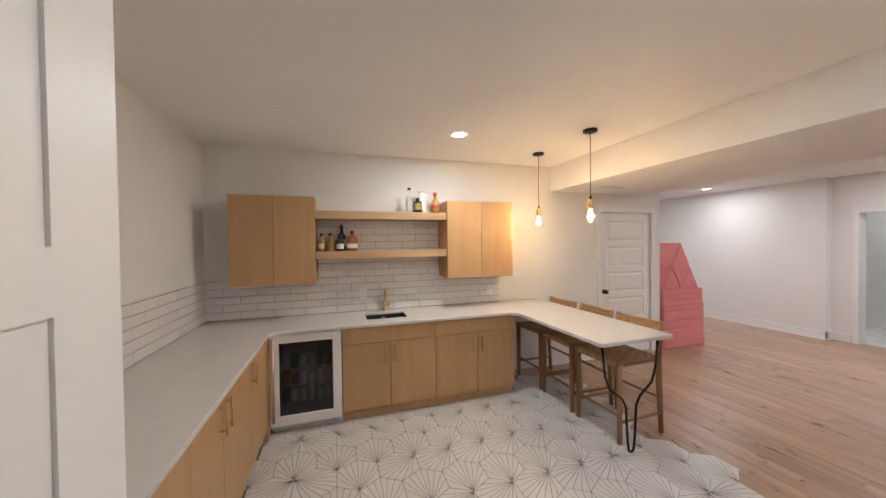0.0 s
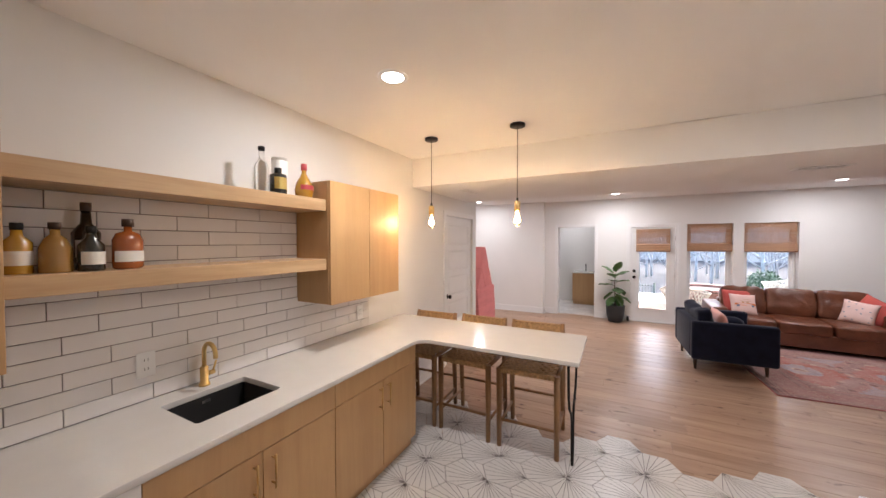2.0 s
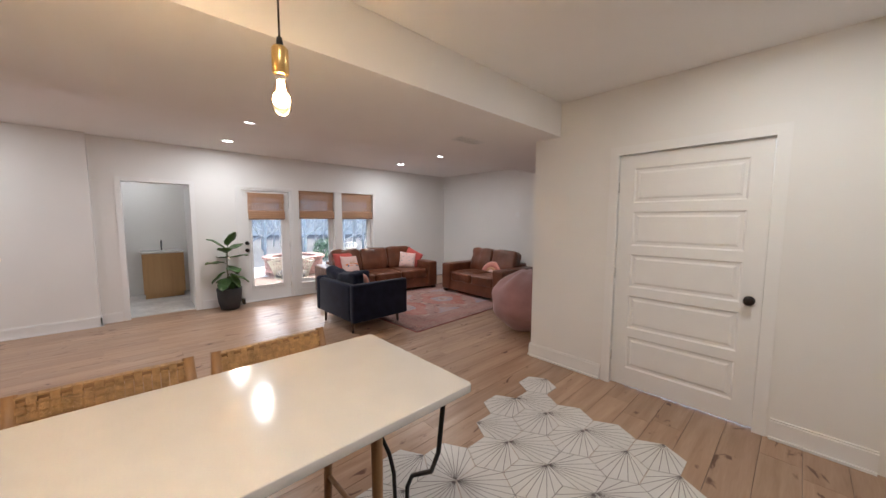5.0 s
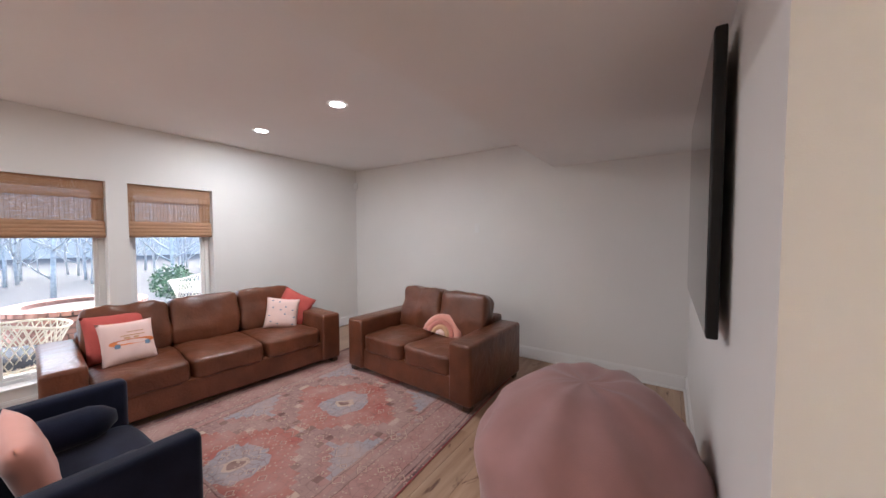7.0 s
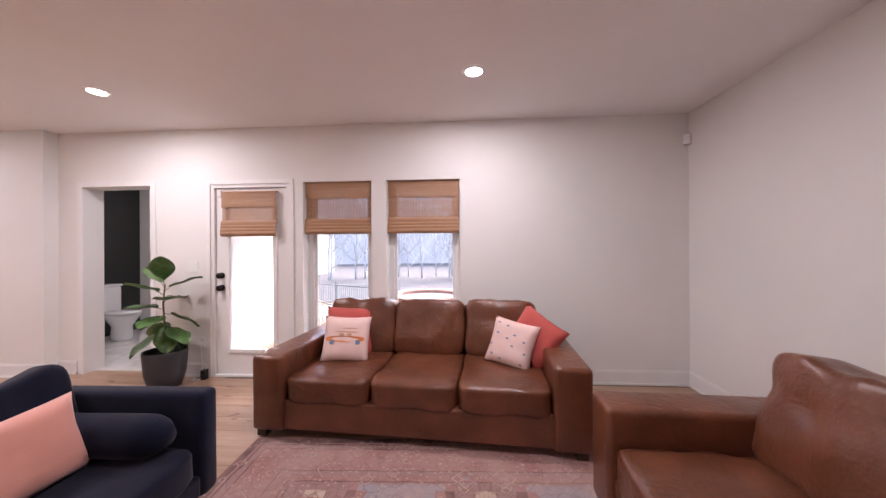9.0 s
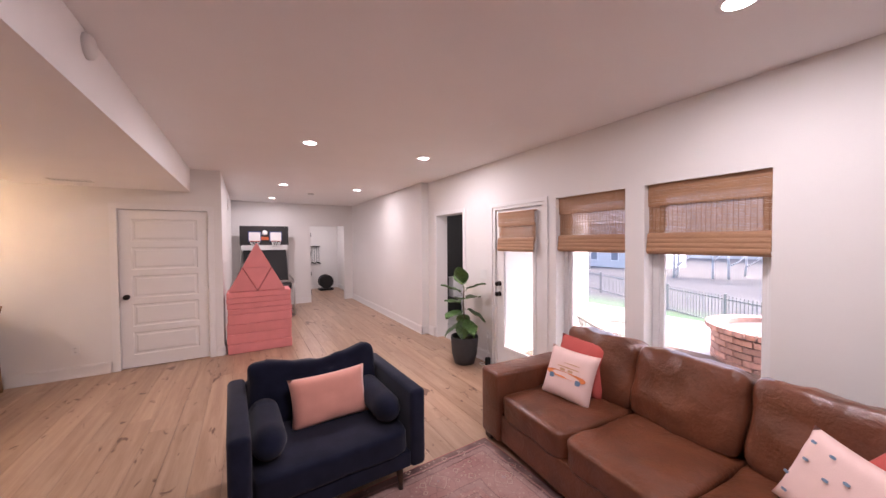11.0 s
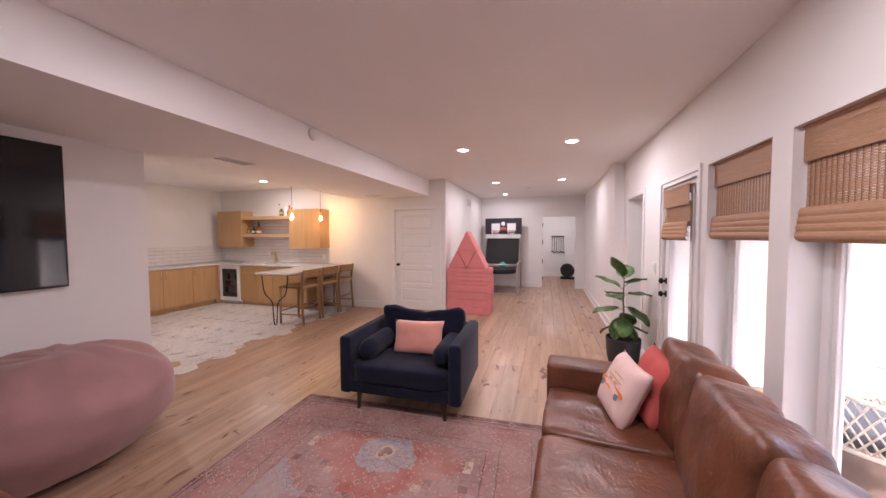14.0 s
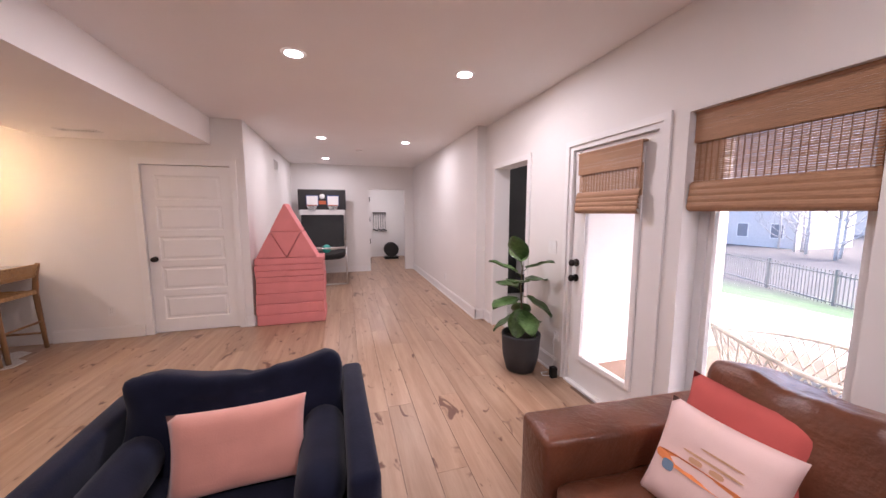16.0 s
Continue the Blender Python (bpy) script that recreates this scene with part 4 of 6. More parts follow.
part("seat_base", bm, M_velvet, ac)
bm = B()
cushion(bm, -AW + 0.108, AW - 0.108, 0.0, AD - 0.13, 0.262, 0.42, 0.2, 0.06, 0.006, 14)
part("seat_cushion", bm, M_velvet, ac, smooth=True)
bm = B()
cushion(bm, -AW + 0.11, AW - 0.11, -0.09, 0.09, -0.21, 0.21, 0.34, 0.0, 0.02, 14, 9)
for v in bm.verts:
    v.co.z += 0.05 * (abs(v.co.x) / 0.4) ** 2 * (1 if v.co.z > 0 else 0) - (0.03 * (1 - (v.co.x / 0.42) ** 2) if v.co.z > 0.1 else 0)
part("back_cushion", bm, M_velvet, ac, smooth=True, at=Matrix.Translation((0, AD - 0.20, 0.575)) @ pose(0, 0, 0, -14))
for x in (-0.38, 0.38):
    for y in (0.07, AD - 0.07):
        bm = B()
        rod(bm, (x, y, 0.16), (x * 1.03, y, 0.0), 0.024, 0.015, 14)
        part("leg", bm, M_dkwood, ac)


# ---------------------------------------------------------------- loose cushions
def throw(m, w, h, d, material, label, seed=0, corner=0.12):
    bm = B()
    n = 14
    grid = {}
    for side in (-1, 1):
        for i in range(n + 1):
            for j in range(n + 1):
                u, v = 2 * i / n - 1, 2 * j / n - 1
                pinch = 1 - 0.07 * (1 - abs(u) ** 2) * abs(v) ** 3 * 1.0
                pinch2 = 1 - 0.07 * (1 - abs(v) ** 2) * abs(u) ** 3
                edge = i in (0, n) or j in (0, n)
                t = 0 if edge else ((1 - u ** 4) * (1 - v ** 4)) ** 0.55
                key = (i, j, 0 if edge else side)
                if key not in grid:
                    wr = 0.006 * noise.noise(Vector((u * 3 + seed, v * 3, side)))
                    grid[key] = bm.verts.new((u * w / 2 * pinch2, side * (d / 2 * t + (wr if not edge else 0)), v * h / 2 * pinch))
    for side in (-1, 1):
        for i in range(n):
            for j in range(n):
                k = [(i, j), (i + 1, j), (i + 1, j + 1), (i, j + 1)]
                vs = [grid[(a, b, 0 if a in (0, n) or b in (0, n) else side)] for a, b in k]
                if len(set(vs)) == 4:
                    try:
                        bm.faces.new(vs).smooth = True
                    except ValueError:
                        pass
    me = finish("throw_pillow", bm, material, True)
    ob = new("throw_pillow", me)
    ob.matrix_basis = m
    return tagged(ob, label, "pillow")


PINK_LUMBAR = throw(pose(6.29, -3.34, 0.565, -16, -2, 0), 0.50, 0.32, 0.13, M_pinkpil, "salmon velvet lumbar pillow on the armchair", 3)
throw(SOFA @ pose(0.45, 0.63, 0.61, -20, 0, 8), 0.42, 0.42, 0.15, M_coral, "coral cotton pillow leaning on the sofa", 5)
car = throw(SOFA @ pose(0.50, 0.46, 0.58, -24, 3, 14), 0.38, 0.38, 0.14, M_pale, "pale pink pillow printed with an orange car", 7)
throw(SOFA @ pose(2.00, 0.55, 0.61, -20, 30, -32), 0.39, 0.39, 0.14, M_coral, "coral cotton pillow leaning on the sofa arm", 8)
dots = throw(SOFA @ pose(1.83, 0.49, 0.58, -22, 10, -22), 0.36, 0.36, 0.13, M_pale, "pale pink pillow with a small scattered print", 9)


def print_on(parent, spots, material, name, depth=0.078):
    for x, z, rx, rz in spots:
        bm = B()
        n = 16
        vs = []
        for k in range(n):
            a = 2 * math.pi * k / n
            c, s_ = math.cos(a), math.sin(a)
            px = x + rx * abs(c) ** 0.6 * (1 if c > 0 else -1)
            pz = z + rz * abs(s_) ** 0.6 * (1 if s_ > 0 else -1)
            u, v = px / 0.21, pz / 0.21
            t = max((1 - u ** 4) * (1 - v ** 4), 0) ** 0.55
            vs.append((px, -(0.07 * t + 0.004), pz))
        lo = [bm.verts.new(p) for p in vs]
        hi = [bm.verts.new((p[0], p[1] + 0.003, p[2])) for p in vs]
        bm.faces.new(lo)
        bm.faces.new(hi)
        for k in range(n):
            bm.faces.new((lo[k], lo[(k + 1) % n], hi[(k + 1) % n], hi[k]))
        part(name, bm, material, parent)


print_on(car, [(0.0, -0.01, 0.15, 0.022)], M_orange, "printed_car")
print_on(car, [(-0.10, -0.035, 0.018, 0.018), (0.10, -0.035, 0.018, 0.018)], M_blueprint, "printed_wheel")
print_on(car, [(0.01, 0.045, 0.085, 0.004), (-0.03, 0.025, 0.02, 0.009), (0.03, 0.025, 0.02, 0.009), (0.03, 0.075, 0.06, 0.003)], M_tan, "printed_roof")
rd = random.Random(12)
print_on(dots, [(-0.12 + 0.08 * i + rd.uniform(-0.02, 0.02), -0.12 + 0.08 * j + rd.uniform(-0.02, 0.02), 0.010, 0.006) for i in range(4) for j in range(4) if rd.random() < 0.8], M_blueprint, "printed_motif", 0.075)

# rainbow cushion on the loveseat
rbw = thing("rainbow_pillow", LOVE @ pose(0.94, 0.50, 0.43, -22, 9, 10), "half-round rainbow pillow in pink, rose and tan", "pillow")
for r0, r1, mt, dd in ((0.155, 0.225, M_pinkpil, 0.10), (0.105, 0.155, M_rose, 0.106), (0.055, 0.105, M_tan, 0.112), (0.0, 0.055, M_pale, 0.118)):
    bm = B()
    n = 22
    rows_ = []
    for k in range(n + 1):
        a = math.pi * k / n
        c, s_ = math.cos(a), math.sin(a)
        ring = []
        for rr, dy in ((r0, -dd / 2), (r1, -dd / 2 + (0.03 if r1 > 0.2 else 0.002)), (r1, dd / 2 - (0.03 if r1 > 0.2 else 0.002)), (r0, dd / 2)):
            ring.append(bm.verts.new((rr * c, dy, rr * s_)))
        rows_.append(ring)
    for a, b in zip(rows_, rows_[1:]):
        for k in range(4):
            try:
                bm.faces.new((a[k], a[(k + 1) % 4], b[(k + 1) % 4], b[k])).smooth = True
            except ValueError:
                pass
    bm.faces.new(rows_[0])
    bm.faces.new(rows_[-1])
    bmesh.ops.remove_doubles(bm, verts=bm.verts, dist=1e-5)
    part("arch", bm, mt, rbw)

# ---------------------------------------------------------------- bean bag
bg = thing("bean_bag", pose(4.40, -4.95, 0.0), "large dusty pink bean bag slumped by the wall", "bean bag")
bm = B()
bmesh.ops.create_uvsphere(bm, u_segments=56, v_segments=34, radius=1.0)
for v in bm.verts:
    u = v.co.copy()
    z = u.z
    r = math.hypot(u.x, u.y)
    k = 1.0
    q = Vector((u.x * 0.51, u.y * 0.64, 0.40 + z * (0.40 if z > 0 else 0.42)))
    q.z = max(q.z, 0.004 + 0.0)
    a = math.atan2(u.y, u.x)
    fold = 0.016 * math.sin(9 * a + 2 * z) * max(0, z) ** 0.5 * r + 0.03 * noise.noise(Vector((u.x * 2, u.y * 2, u.z * 3))) + 0.014 * abs(noise.noise(Vector((math.cos(a) * 3.5, math.sin(a) * 3.5, z * 1.4))))
    q += u * fold
    if z > 0.93:
        q.z -= 0.03 * (z - 0.93) / 0.07
    q.z = max(q.z, 0.004)
    v.co = q
part("cover", bm, M_bag, bg, smooth=True)
bm = B()
tube(bm, [(0.06 + 0.012 * k, 0.16 + 0.01 * math.sin(k), 0.765 - 0.008 * abs(k - 4)) for k in range(11)], 0.009, 8)
part("handle", bm, M_pale, bg, "pale carry handle")

# ---------------------------------------------------------------- screen on the wall
tv = thing("television", pose(XTV, -5.33, 1.675), "large black wall-mounted television, switched off", "television")
bm = B()
box(bm, 0.03, 0.065, -0.67, 0.67, -0.53, 0.53, 0.006)
part("case", bm, M_black, tv)
bm = B()
box(bm, 0.0655, 0.067, -0.658, 0.658, -0.515, 0.518)
part("screen", bm, M_screen, tv, "glossy dark screen")
bm = B()
box(bm, 0.0, 0.03, -0.3, 0.3, -0.2, 0.2)
part("bracket", bm, M_black, tv)


# ---------------------------------------------------------------- rug
def rug_material(hx, hy):
    m = bpy.data.materials.new("persian_wool")
    m.use_nodes = True
    nt = m.node_tree
    N, L = nt.nodes, nt.links
    b = N["Principled BSDF"]
    b.inputs["Roughness"].default_value = 0.95
    b.inputs["Specular IOR Level"].default_value = 0.1
    co = N.new("ShaderNodeTexCoord")
    ns = N.new("ShaderNodeTexNoise")
    ns.inputs["Scale"].default_value = 9
    L.new(co.outputs["Object"], ns.inputs["Vector"])
    wob = N.new("ShaderNodeVectorMath")
    wob.operation = "MULTIPLY_ADD"
    wob.inputs[1].default_value = (0.03, 0.03, 0)
    L.new(ns.outputs["Color"], wob.inputs[0])
    L.new(co.outputs["Object"], wob.inputs[2])
    ab = N.new("ShaderNodeVectorMath")
    ab.operation = "ABSOLUTE"
    L.new(wob.outputs[0], ab.inputs[0])
    sx = N.new("ShaderNodeSeparateXYZ")
    L.new(ab.outputs[0], sx.inputs[0])

    def math_(op, a, c):
        n = N.new("ShaderNodeMath")
        n.operation = op
        for k, v in enumerate((a, c)):
            if isinstance(v, (int, float)):
                n.inputs[k].default_value = v
            else:
                L.new(v, n.inputs[k])
        return n.outputs[0]
    ex = math_("SUBTRACT", hx, sx.outputs[0])
    ey = math_("SUBTRACT", hy, sx.outputs[1])
    edge = math_("MINIMUM", ex, ey)
    # stepped diamonds repeating along the length
    ux = math_("SNAP", sx.outputs[0], 0.055)
    fold = math_("PINGPONG", math_("ADD", sx.outputs[1], 0.0), 0.46)
    uy = math_("SNAP", fold, 0.055)
    dia = math_("ADD", math_("MULTIPLY", ux, 0.8), uy)
    sq = math_("ADD", math_("MULTIPLY", sx.outputs[0], sx.outputs[0]), math_("MULTIPLY", fold, fold))
    rad = math_("ADD", math_("SQRT", sq, 0.0), math_("MULTIPLY", math_("SUBTRACT", ns.outputs[0], 0.5), 0.16))

    def cells(scale, feature, metric, rnd):
        v = N.new("ShaderNodeTexVoronoi")
        v.feature = feature
        if feature == "F1":
            v.distance = metric
        v.inputs["Scale"].default_value, v.inputs["Randomness"].default_value = scale, rnd
        L.new(ab.outputs[0], v.inputs["Vector"])
        return v.outputs["Distance"]

    def ramp(fac, stops):
        r = N.new("ShaderNodeValToRGB")
        r.color_ramp.interpolation = "CONSTANT"
        e = r.color_ramp.elements
        e[0].position, e[0].color = stops[0][0], (*stops[0][1], 1)
        e[1].position, e[1].color = stops[1][0], (*stops[1][1], 1)
        for p, c in stops[2:]:
            q = e.new(p)
            q.color = (*c, 1)
        L.new(fac, r.inputs[0])
        return r.outputs[0]

    def mix(a, c, f):
        n = N.new("ShaderNodeMix")
        n.data_type = "RGBA"
        if isinstance(f, float):
            n.inputs[0].default_value = f
        else:
            L.new(f, n.inputs[0])
        L.new(a, n.inputs[6])
        L.new(c, n.inputs[7])
        return n.outputs[2]

    def flat(c):
        n = N.new("ShaderNodeRGB")
        n.outputs[0].default_value = (*c, 1)
        return n.outputs[0]
    rose, red, cream, blue, brown, grey, dark = (0.34, 0.17, 0.155), (0.36, 0.095, 0.075), (0.52, 0.40, 0.31), (0.29, 0.285, 0.32), (0.13, 0.06, 0.055), (0.30, 0.185, 0.172), (0.07, 0.032, 0.038)
    inner = ramp(dia, [(0.0, red), (0.42, brown), (0.432, cream), (0.445, grey), (0.60, brown), (0.612, rose), (0.70, blue)])
    star = math_("LESS_THAN", rad, 0.2)
    inner = mix(inner, flat(blue), star)
    inner = mix(inner, flat(cream), math_("LESS_THAN", rad, 0.07))
    inner = mix(inner, flat(brown), math_("LESS_THAN", rad, 0.035))
    rim = ramp(edge, [(0.0, dark), (0.035, rose), (0.05, dark), (0.06, grey), (0.10, brown), (0.108, rose), (0.31, brown), (0.318, grey), (0.36, rose), (0.40, brown), (0.408, grey)])
    col = mix(rim, inner, math_("GREATER_THAN", edge, 0.425))
    # figures: vines, blossoms and outlined rosettes
    fig = cells(9.0, "F1", "MANHATTAN", 0.75)
    col = mix(col, flat(cream), math_("MULTIPLY", math_("LESS_THAN", math_("ABSOLUTE", math_("SUBTRACT", fig, 0.30), 0.0), 0.034), 0.85))
    col = mix(col, flat(brown), math_("MULTIPLY", math_("LESS_THAN", math_("ABSOLUTE", math_("SUBTRACT", fig, 0.22), 0.0), 0.02), 0.8))
    col = mix(col, flat(red), math_("MULTIPLY", math_("LESS_THAN", fig, 0.09), 0.8))
    big = cells(4.6, "F1", "MANHATTAN", 0.6)
    col = mix(col, flat(dark), math_("MULTIPLY", math_("LESS_THAN", math_("ABSOLUTE", math_("SUBTRACT", big, 0.40), 0.0), 0.012), 0.6))
    col = mix(col, flat(cream), math_("MULTIPLY", math_("LESS_THAN", math_("ABSOLUTE", math_("SUBTRACT", big, 0.36), 0.0), 0.016), 0.8))
    col = mix(col, flat(blue), math_("MULTIPLY", math_("LESS_THAN", big, 0.10), 0.7))
    vine = cells(15.0, "DISTANCE_TO_EDGE", "", 0.9)
    col = mix(col, flat(brown), math_("MULTIPLY", math_("LESS_THAN", vine, 0.035), 0.4))
    small = cells(26.0, "F1", "CHEBYCHEV", 0.8)
    col = mix(col, flat(cream), math_("MULTIPLY", math_("LESS_THAN", small, 0.16), 0.65))
    col = mix(col, flat(dark), math_("MULTIPLY", math_("GREATER_THAN", small, 0.58), 0.25))
    # worn, faded patches
    wn_ = N.new("ShaderNodeTexNoise")
    wn_.inputs["Scale"].default_value, wn_.inputs["Detail"].default_value = 4.0, 8
    L.new(co.outputs["Object"], wn_.inputs["Vector"])
    fade = N.new("ShaderNodeMapRange")
    fade.inputs[1].default_value, fade.inputs[2].default_value, fade.inputs[3].default_value, fade.inputs[4].default_value = 0.34, 0.70, 0.12, 0.72
    L.new(wn_.outputs[0], fade.inputs[0])
    plain = N.new("ShaderNodeRGB")
    plain.outputs[0].default_value = (0.44, 0.30, 0.265, 1)
    L.new(mix(col, plain.outputs[0], fade.outputs[0]), b.inputs["Base Color"])
    fn = N.new("ShaderNodeTexNoise")
    fn.inputs["Scale"].default_value = 260
    L.new(co.outputs["Object"], fn.inputs["Vector"])
    bp = N.new("ShaderNodeBump")
    bp.inputs["Strength"].default_value, bp.inputs["Distance"].default_value = 0.4, 0.004
    L.new(fn.outputs[0], bp.inputs["Height"])
    L.new(bp.outputs[0], b.inputs["Normal"])
    return m


RX, RY = 1.08, 1.52
rug = thing("rug", pose(5.36 + RX, -3.57 - RY, 0.0, 0, 0, 2.5), "faded rose and blue Persian-style rug under the seating", "rug")
bm = B()
box(bm, -RX, RX, -RY, RY, 0.002, 0.011, 0.003)
part("rug_top", bm, rug_material(RX, RY), rug)
bm = B()
for sx in (-1, 1):
    box(bm, sx * RX - 0.006, sx * RX + 0.006, -RY, RY, 0.002, 0.009, 0.002)
for sy in (-1, 1):
    box(bm, -RX, RX, sy * RY - 0.006, sy * RY + 0.006, 0.002, 0.009, 0.002)
part("edge_binding", bm, M_seam, rug)

# ---------------------------------------------------------------- potted fig
pl = thing("potted_fig", pose(8.27, -2.05, 0.0), "fiddle-leaf fig in a charcoal pot by the door", "plant")
bm = B()
lathe(bm, [(0.10, 0.0), (0.13, 0.01), (0.165, 0.14), (0.18, 0.34), (0.178, 0.36), (0.165, 0.36), (0.16, 0.3), (0.0, 0.3)], 36)
part("pot", bm, M_pot, pl)
bm = B()
lathe(bm, [(0.158, 0.30), (0.158, 0.312), (0.05, 0.325), (0.0, 0.32)], 24)
part("soil", bm, M_soil, pl)
bm = B()
tube(bm, [(0, 0, 0.3), (0.01, 0.01, 0.55), (-0.005, 0.015, 0.8), (0.0, 0.0, 1.0)], lambda t: 0.011 - 0.005 * t, 8)
part("stem", bm, M_stem, pl)


def leaf_mesh(seed):
    r = random.Random(seed)
    bm = B()
    ln, n = 1.0, 12
    rows_ = []
    for i in range(n + 1):
        t = i / n
        w = (0.06 + 0.24 * math.sin(math.pi * t ** 0.8) + 0.13 * math.sin(math.pi * t) * t) * (1 if i < n else 0) * (1 if i else 0.15)
        droop = -0.18 * t * t + 0.02 * math.sin(9 * t + seed)
        row = []
        for j in range(5):
            u = (j - 2) / 2
            row.append(bm.verts.new((t * ln, u * w, droop + 0.09 * u * u - 0.025 * abs(math.sin(7 * t + u * 2)) * abs(u))))
        rows_.append(row)
    for a, c in zip(rows_, rows_[1:]):
        for j in range(4):
            try:
                bm.faces.new((a[j], a[j + 1], c[j + 1], c[j])).smooth = True
            except ValueError:
                pass
    g_ = bmesh.ops.extrude_face_region(bm, geom=list(bm.faces))
    for v in g_["geom"]:
        if isinstance(v, bmesh.types.BMVert):
            v.co.z -= 0.006
    rod(bm, (-0.16, 0, -0.02), (0.0, 0, 0.0), 0.012, seg=6)
    return finish("leaf", bm, M_leaf, True)


lm = [leaf_mesh(k) for k in range(3)]
LEAVES = [(0.50, 20, -15, 0.23), (0.54, 150, -30, 0.24), (0.58, 260, -20, 0.25), (0.64, 60, -35, 0.24), (0.68, 195, 0, 0.26), (0.72, 320, -25, 0.25), (0.76, 110, 10, 0.25), (0.82, 230, 20, 0.26), (0.84, 10, 5, 0.24), (0.90, 160, 30, 0.25), (0.94, 300, 28, 0.25), (0.98, 75, 42, 0.24), (1.0, 215, 62, 0.25), (0.62, 230, -50, 0.24), (0.57, 330, -55, 0.23)]
for k, (z, a, tilt, s_) in enumerate(LEAVES):
    s_ *= 1.12
    ob = new("leaf", lm[k % 3])
    ob.parent = pl
    off = 0.16 * s_ + 0.005
    ob.matrix_basis = Matrix.Translation((0.0, 0.01, z)) @ pose(0, 0, 0, 0, -tilt, a) @ Matrix.Translation((off, 0, 0)) @ Matrix.Diagonal((s_, s_, s_, 1))

# ---------------------------------------------------------------- pink foam play castle
ca = thing("foam_castle", pose(5.575, -0.05, 0.0), "pink foam play blocks stacked as a small castle", "foam blocks")
CW, CD = 0.84, 0.46
zs = [0.0, 0.14, 0.28, 0.42, 0.565, 0.64, 0.72, 0.80, 0.885]
for k, (z0, z1) in enumerate(zip(zs, zs[1:])):
    bm = B()
    j = 0.008 * math.sin(5 * k)
    box(bm, 0.0 + j, CW + j, 0.004 * k, CD, z0 + 0.001, z1 - 0.001, 0.012, 3)
    part("foam_block", bm, M_foam, ca, smooth=False)


def wedge(pts):
    bm = B()
    lo = [bm.verts.new((x, 0.04, z)) for x, z in pts]
    hi = [bm.verts.new((x, CD - 0.02, z)) for x, z in pts]
    n = len(pts)
    bm.faces.new(lo), bm.faces.new(hi)
    for i in range(n):
        bm.faces.new((lo[i], lo[(i + 1) % n], hi[(i + 1) % n], hi[i]))
    bmesh.ops.bevel(bm, geom=list(bm.edges), offset=0.008, segments=2, affect="EDGES")
    part("foam_wedge", bm, M_foam, ca)


ax_, az_ = 0.385, 1.60
fL, fR = 0.02, 0.76


def side(z, left):
    t = (z - 0.885) / (az_ - 0.885)
    return fL + (ax_ - fL) * t if left else fR + (ax_ - fR) * t


wedge([(side(1.235, True), 1.235), (side(1.235, False), 1.235), (ax_, az_)])
wedge([(fL, 0.888), (ax_ - 0.004, 0.888), (side(1.232, True), 1.232)])
wedge([(ax_ + 0.004, 0.888), (fR, 0.888), (side(1.232, False), 1.232)])
wedge([(ax_, 0.895), (side(1.232, False) - 0.008, 1.232), (side(1.232, True) + 0.008, 1.232)])

# ---------------------------------------------------------------- basketball arcade frame
M_orangep = mat("hoop_orange", (0.55, 0.12, 0.04), 0.4)
M_blue = mat("panel_blue", (0.03, 0.06, 0.2), 0.4)
M_net = mat("dark_net", (0.02, 0.02, 0.02), 0.9)
M_teal = mat("ball_teal", (0.05, 0.42, 0.36), 0.5)
bk = thing("basketball_arcade", pose(5.70, 2.15, 0.0), "black two-hoop basketball arcade game on steel tubes", "arcade game")
bm = B()
box(bm, 0, 1.04, 1.30, 1.34, 1.53, 2.0, 0.01)
part("backboard_panel", bm, M_blackmatt, bk)
for x0 in (0.17, 0.62):
    bm = B()
    box(bm, x0, x0 + 0.27, 1.285, 1.298, 1.62, 1.87, 0.004)
    bd = part("backboard", bm, M_white, bk, "white backboard with blue border")
    bm = B()
    for a0, a1, c0, c1 in ((x0, x0 + 0.27, 1.85, 1.87), (x0, x0 + 0.27, 1.62, 1.635), (x0, x0 + 0.015, 1.635, 1.85), (x0 + 0.255, x0 + 0.27, 1.635, 1.85)):
        box(bm, a0, a1, 1.279, 1.284, c0, c1)
    part("border", bm, M_blue, bd)
    bm = B()
    tube(bm, [(x0 + 0.135 + 0.11 * math.cos(t), 1.17 + 0.11 * math.sin(t), 1.635) for t in (2 * math.pi * k / 20 for k in range(20))], 0.009, 8, True)
    hp = part("hoop", bm, M_orangep, bk, "orange metal hoop")
    bm = B()
    for k in range(12):
        a, b2 = 2 * math.pi * k / 12, 2 * math.pi * (k + 1) / 12
        for q in (1, -1):
            rod(bm, (x0 + 0.135 + 0.105 * math.cos(a), 1.17 + 0.105 * math.sin(a), 1.63), (x0 + 0.135 + 0.07 * math.cos(a + q * 0.5), 1.17 + 0.07 * math.sin(a + q * 0.5), 1.50), 0.003, seg=5)
    part("net", bm, M_white, hp)
bm = B()
box(bm, 0.44, 0.60, 1.285, 1.298, 1.66, 1.74, 0.003)
part("logo_plate", bm, M_orangep, bk)
bm = B()
bmesh.ops.create_uvsphere(bm, u_segments=16, v_segments=10, radius=0.06, matrix=Matrix.Translation((0.52, 1.28, 1.84)) @ Matrix.Diagonal((1, 0.3, 1, 1)))
part("emblem", bm, M_white, bk, smooth=True)
bm = B()
box(bm, 0.03, 1.01, 1.27, 1.285, 1.42, 1.54, 0.003)
part("score_strip", bm, M_white, bk, "white strip under the hoops")
bm = B()
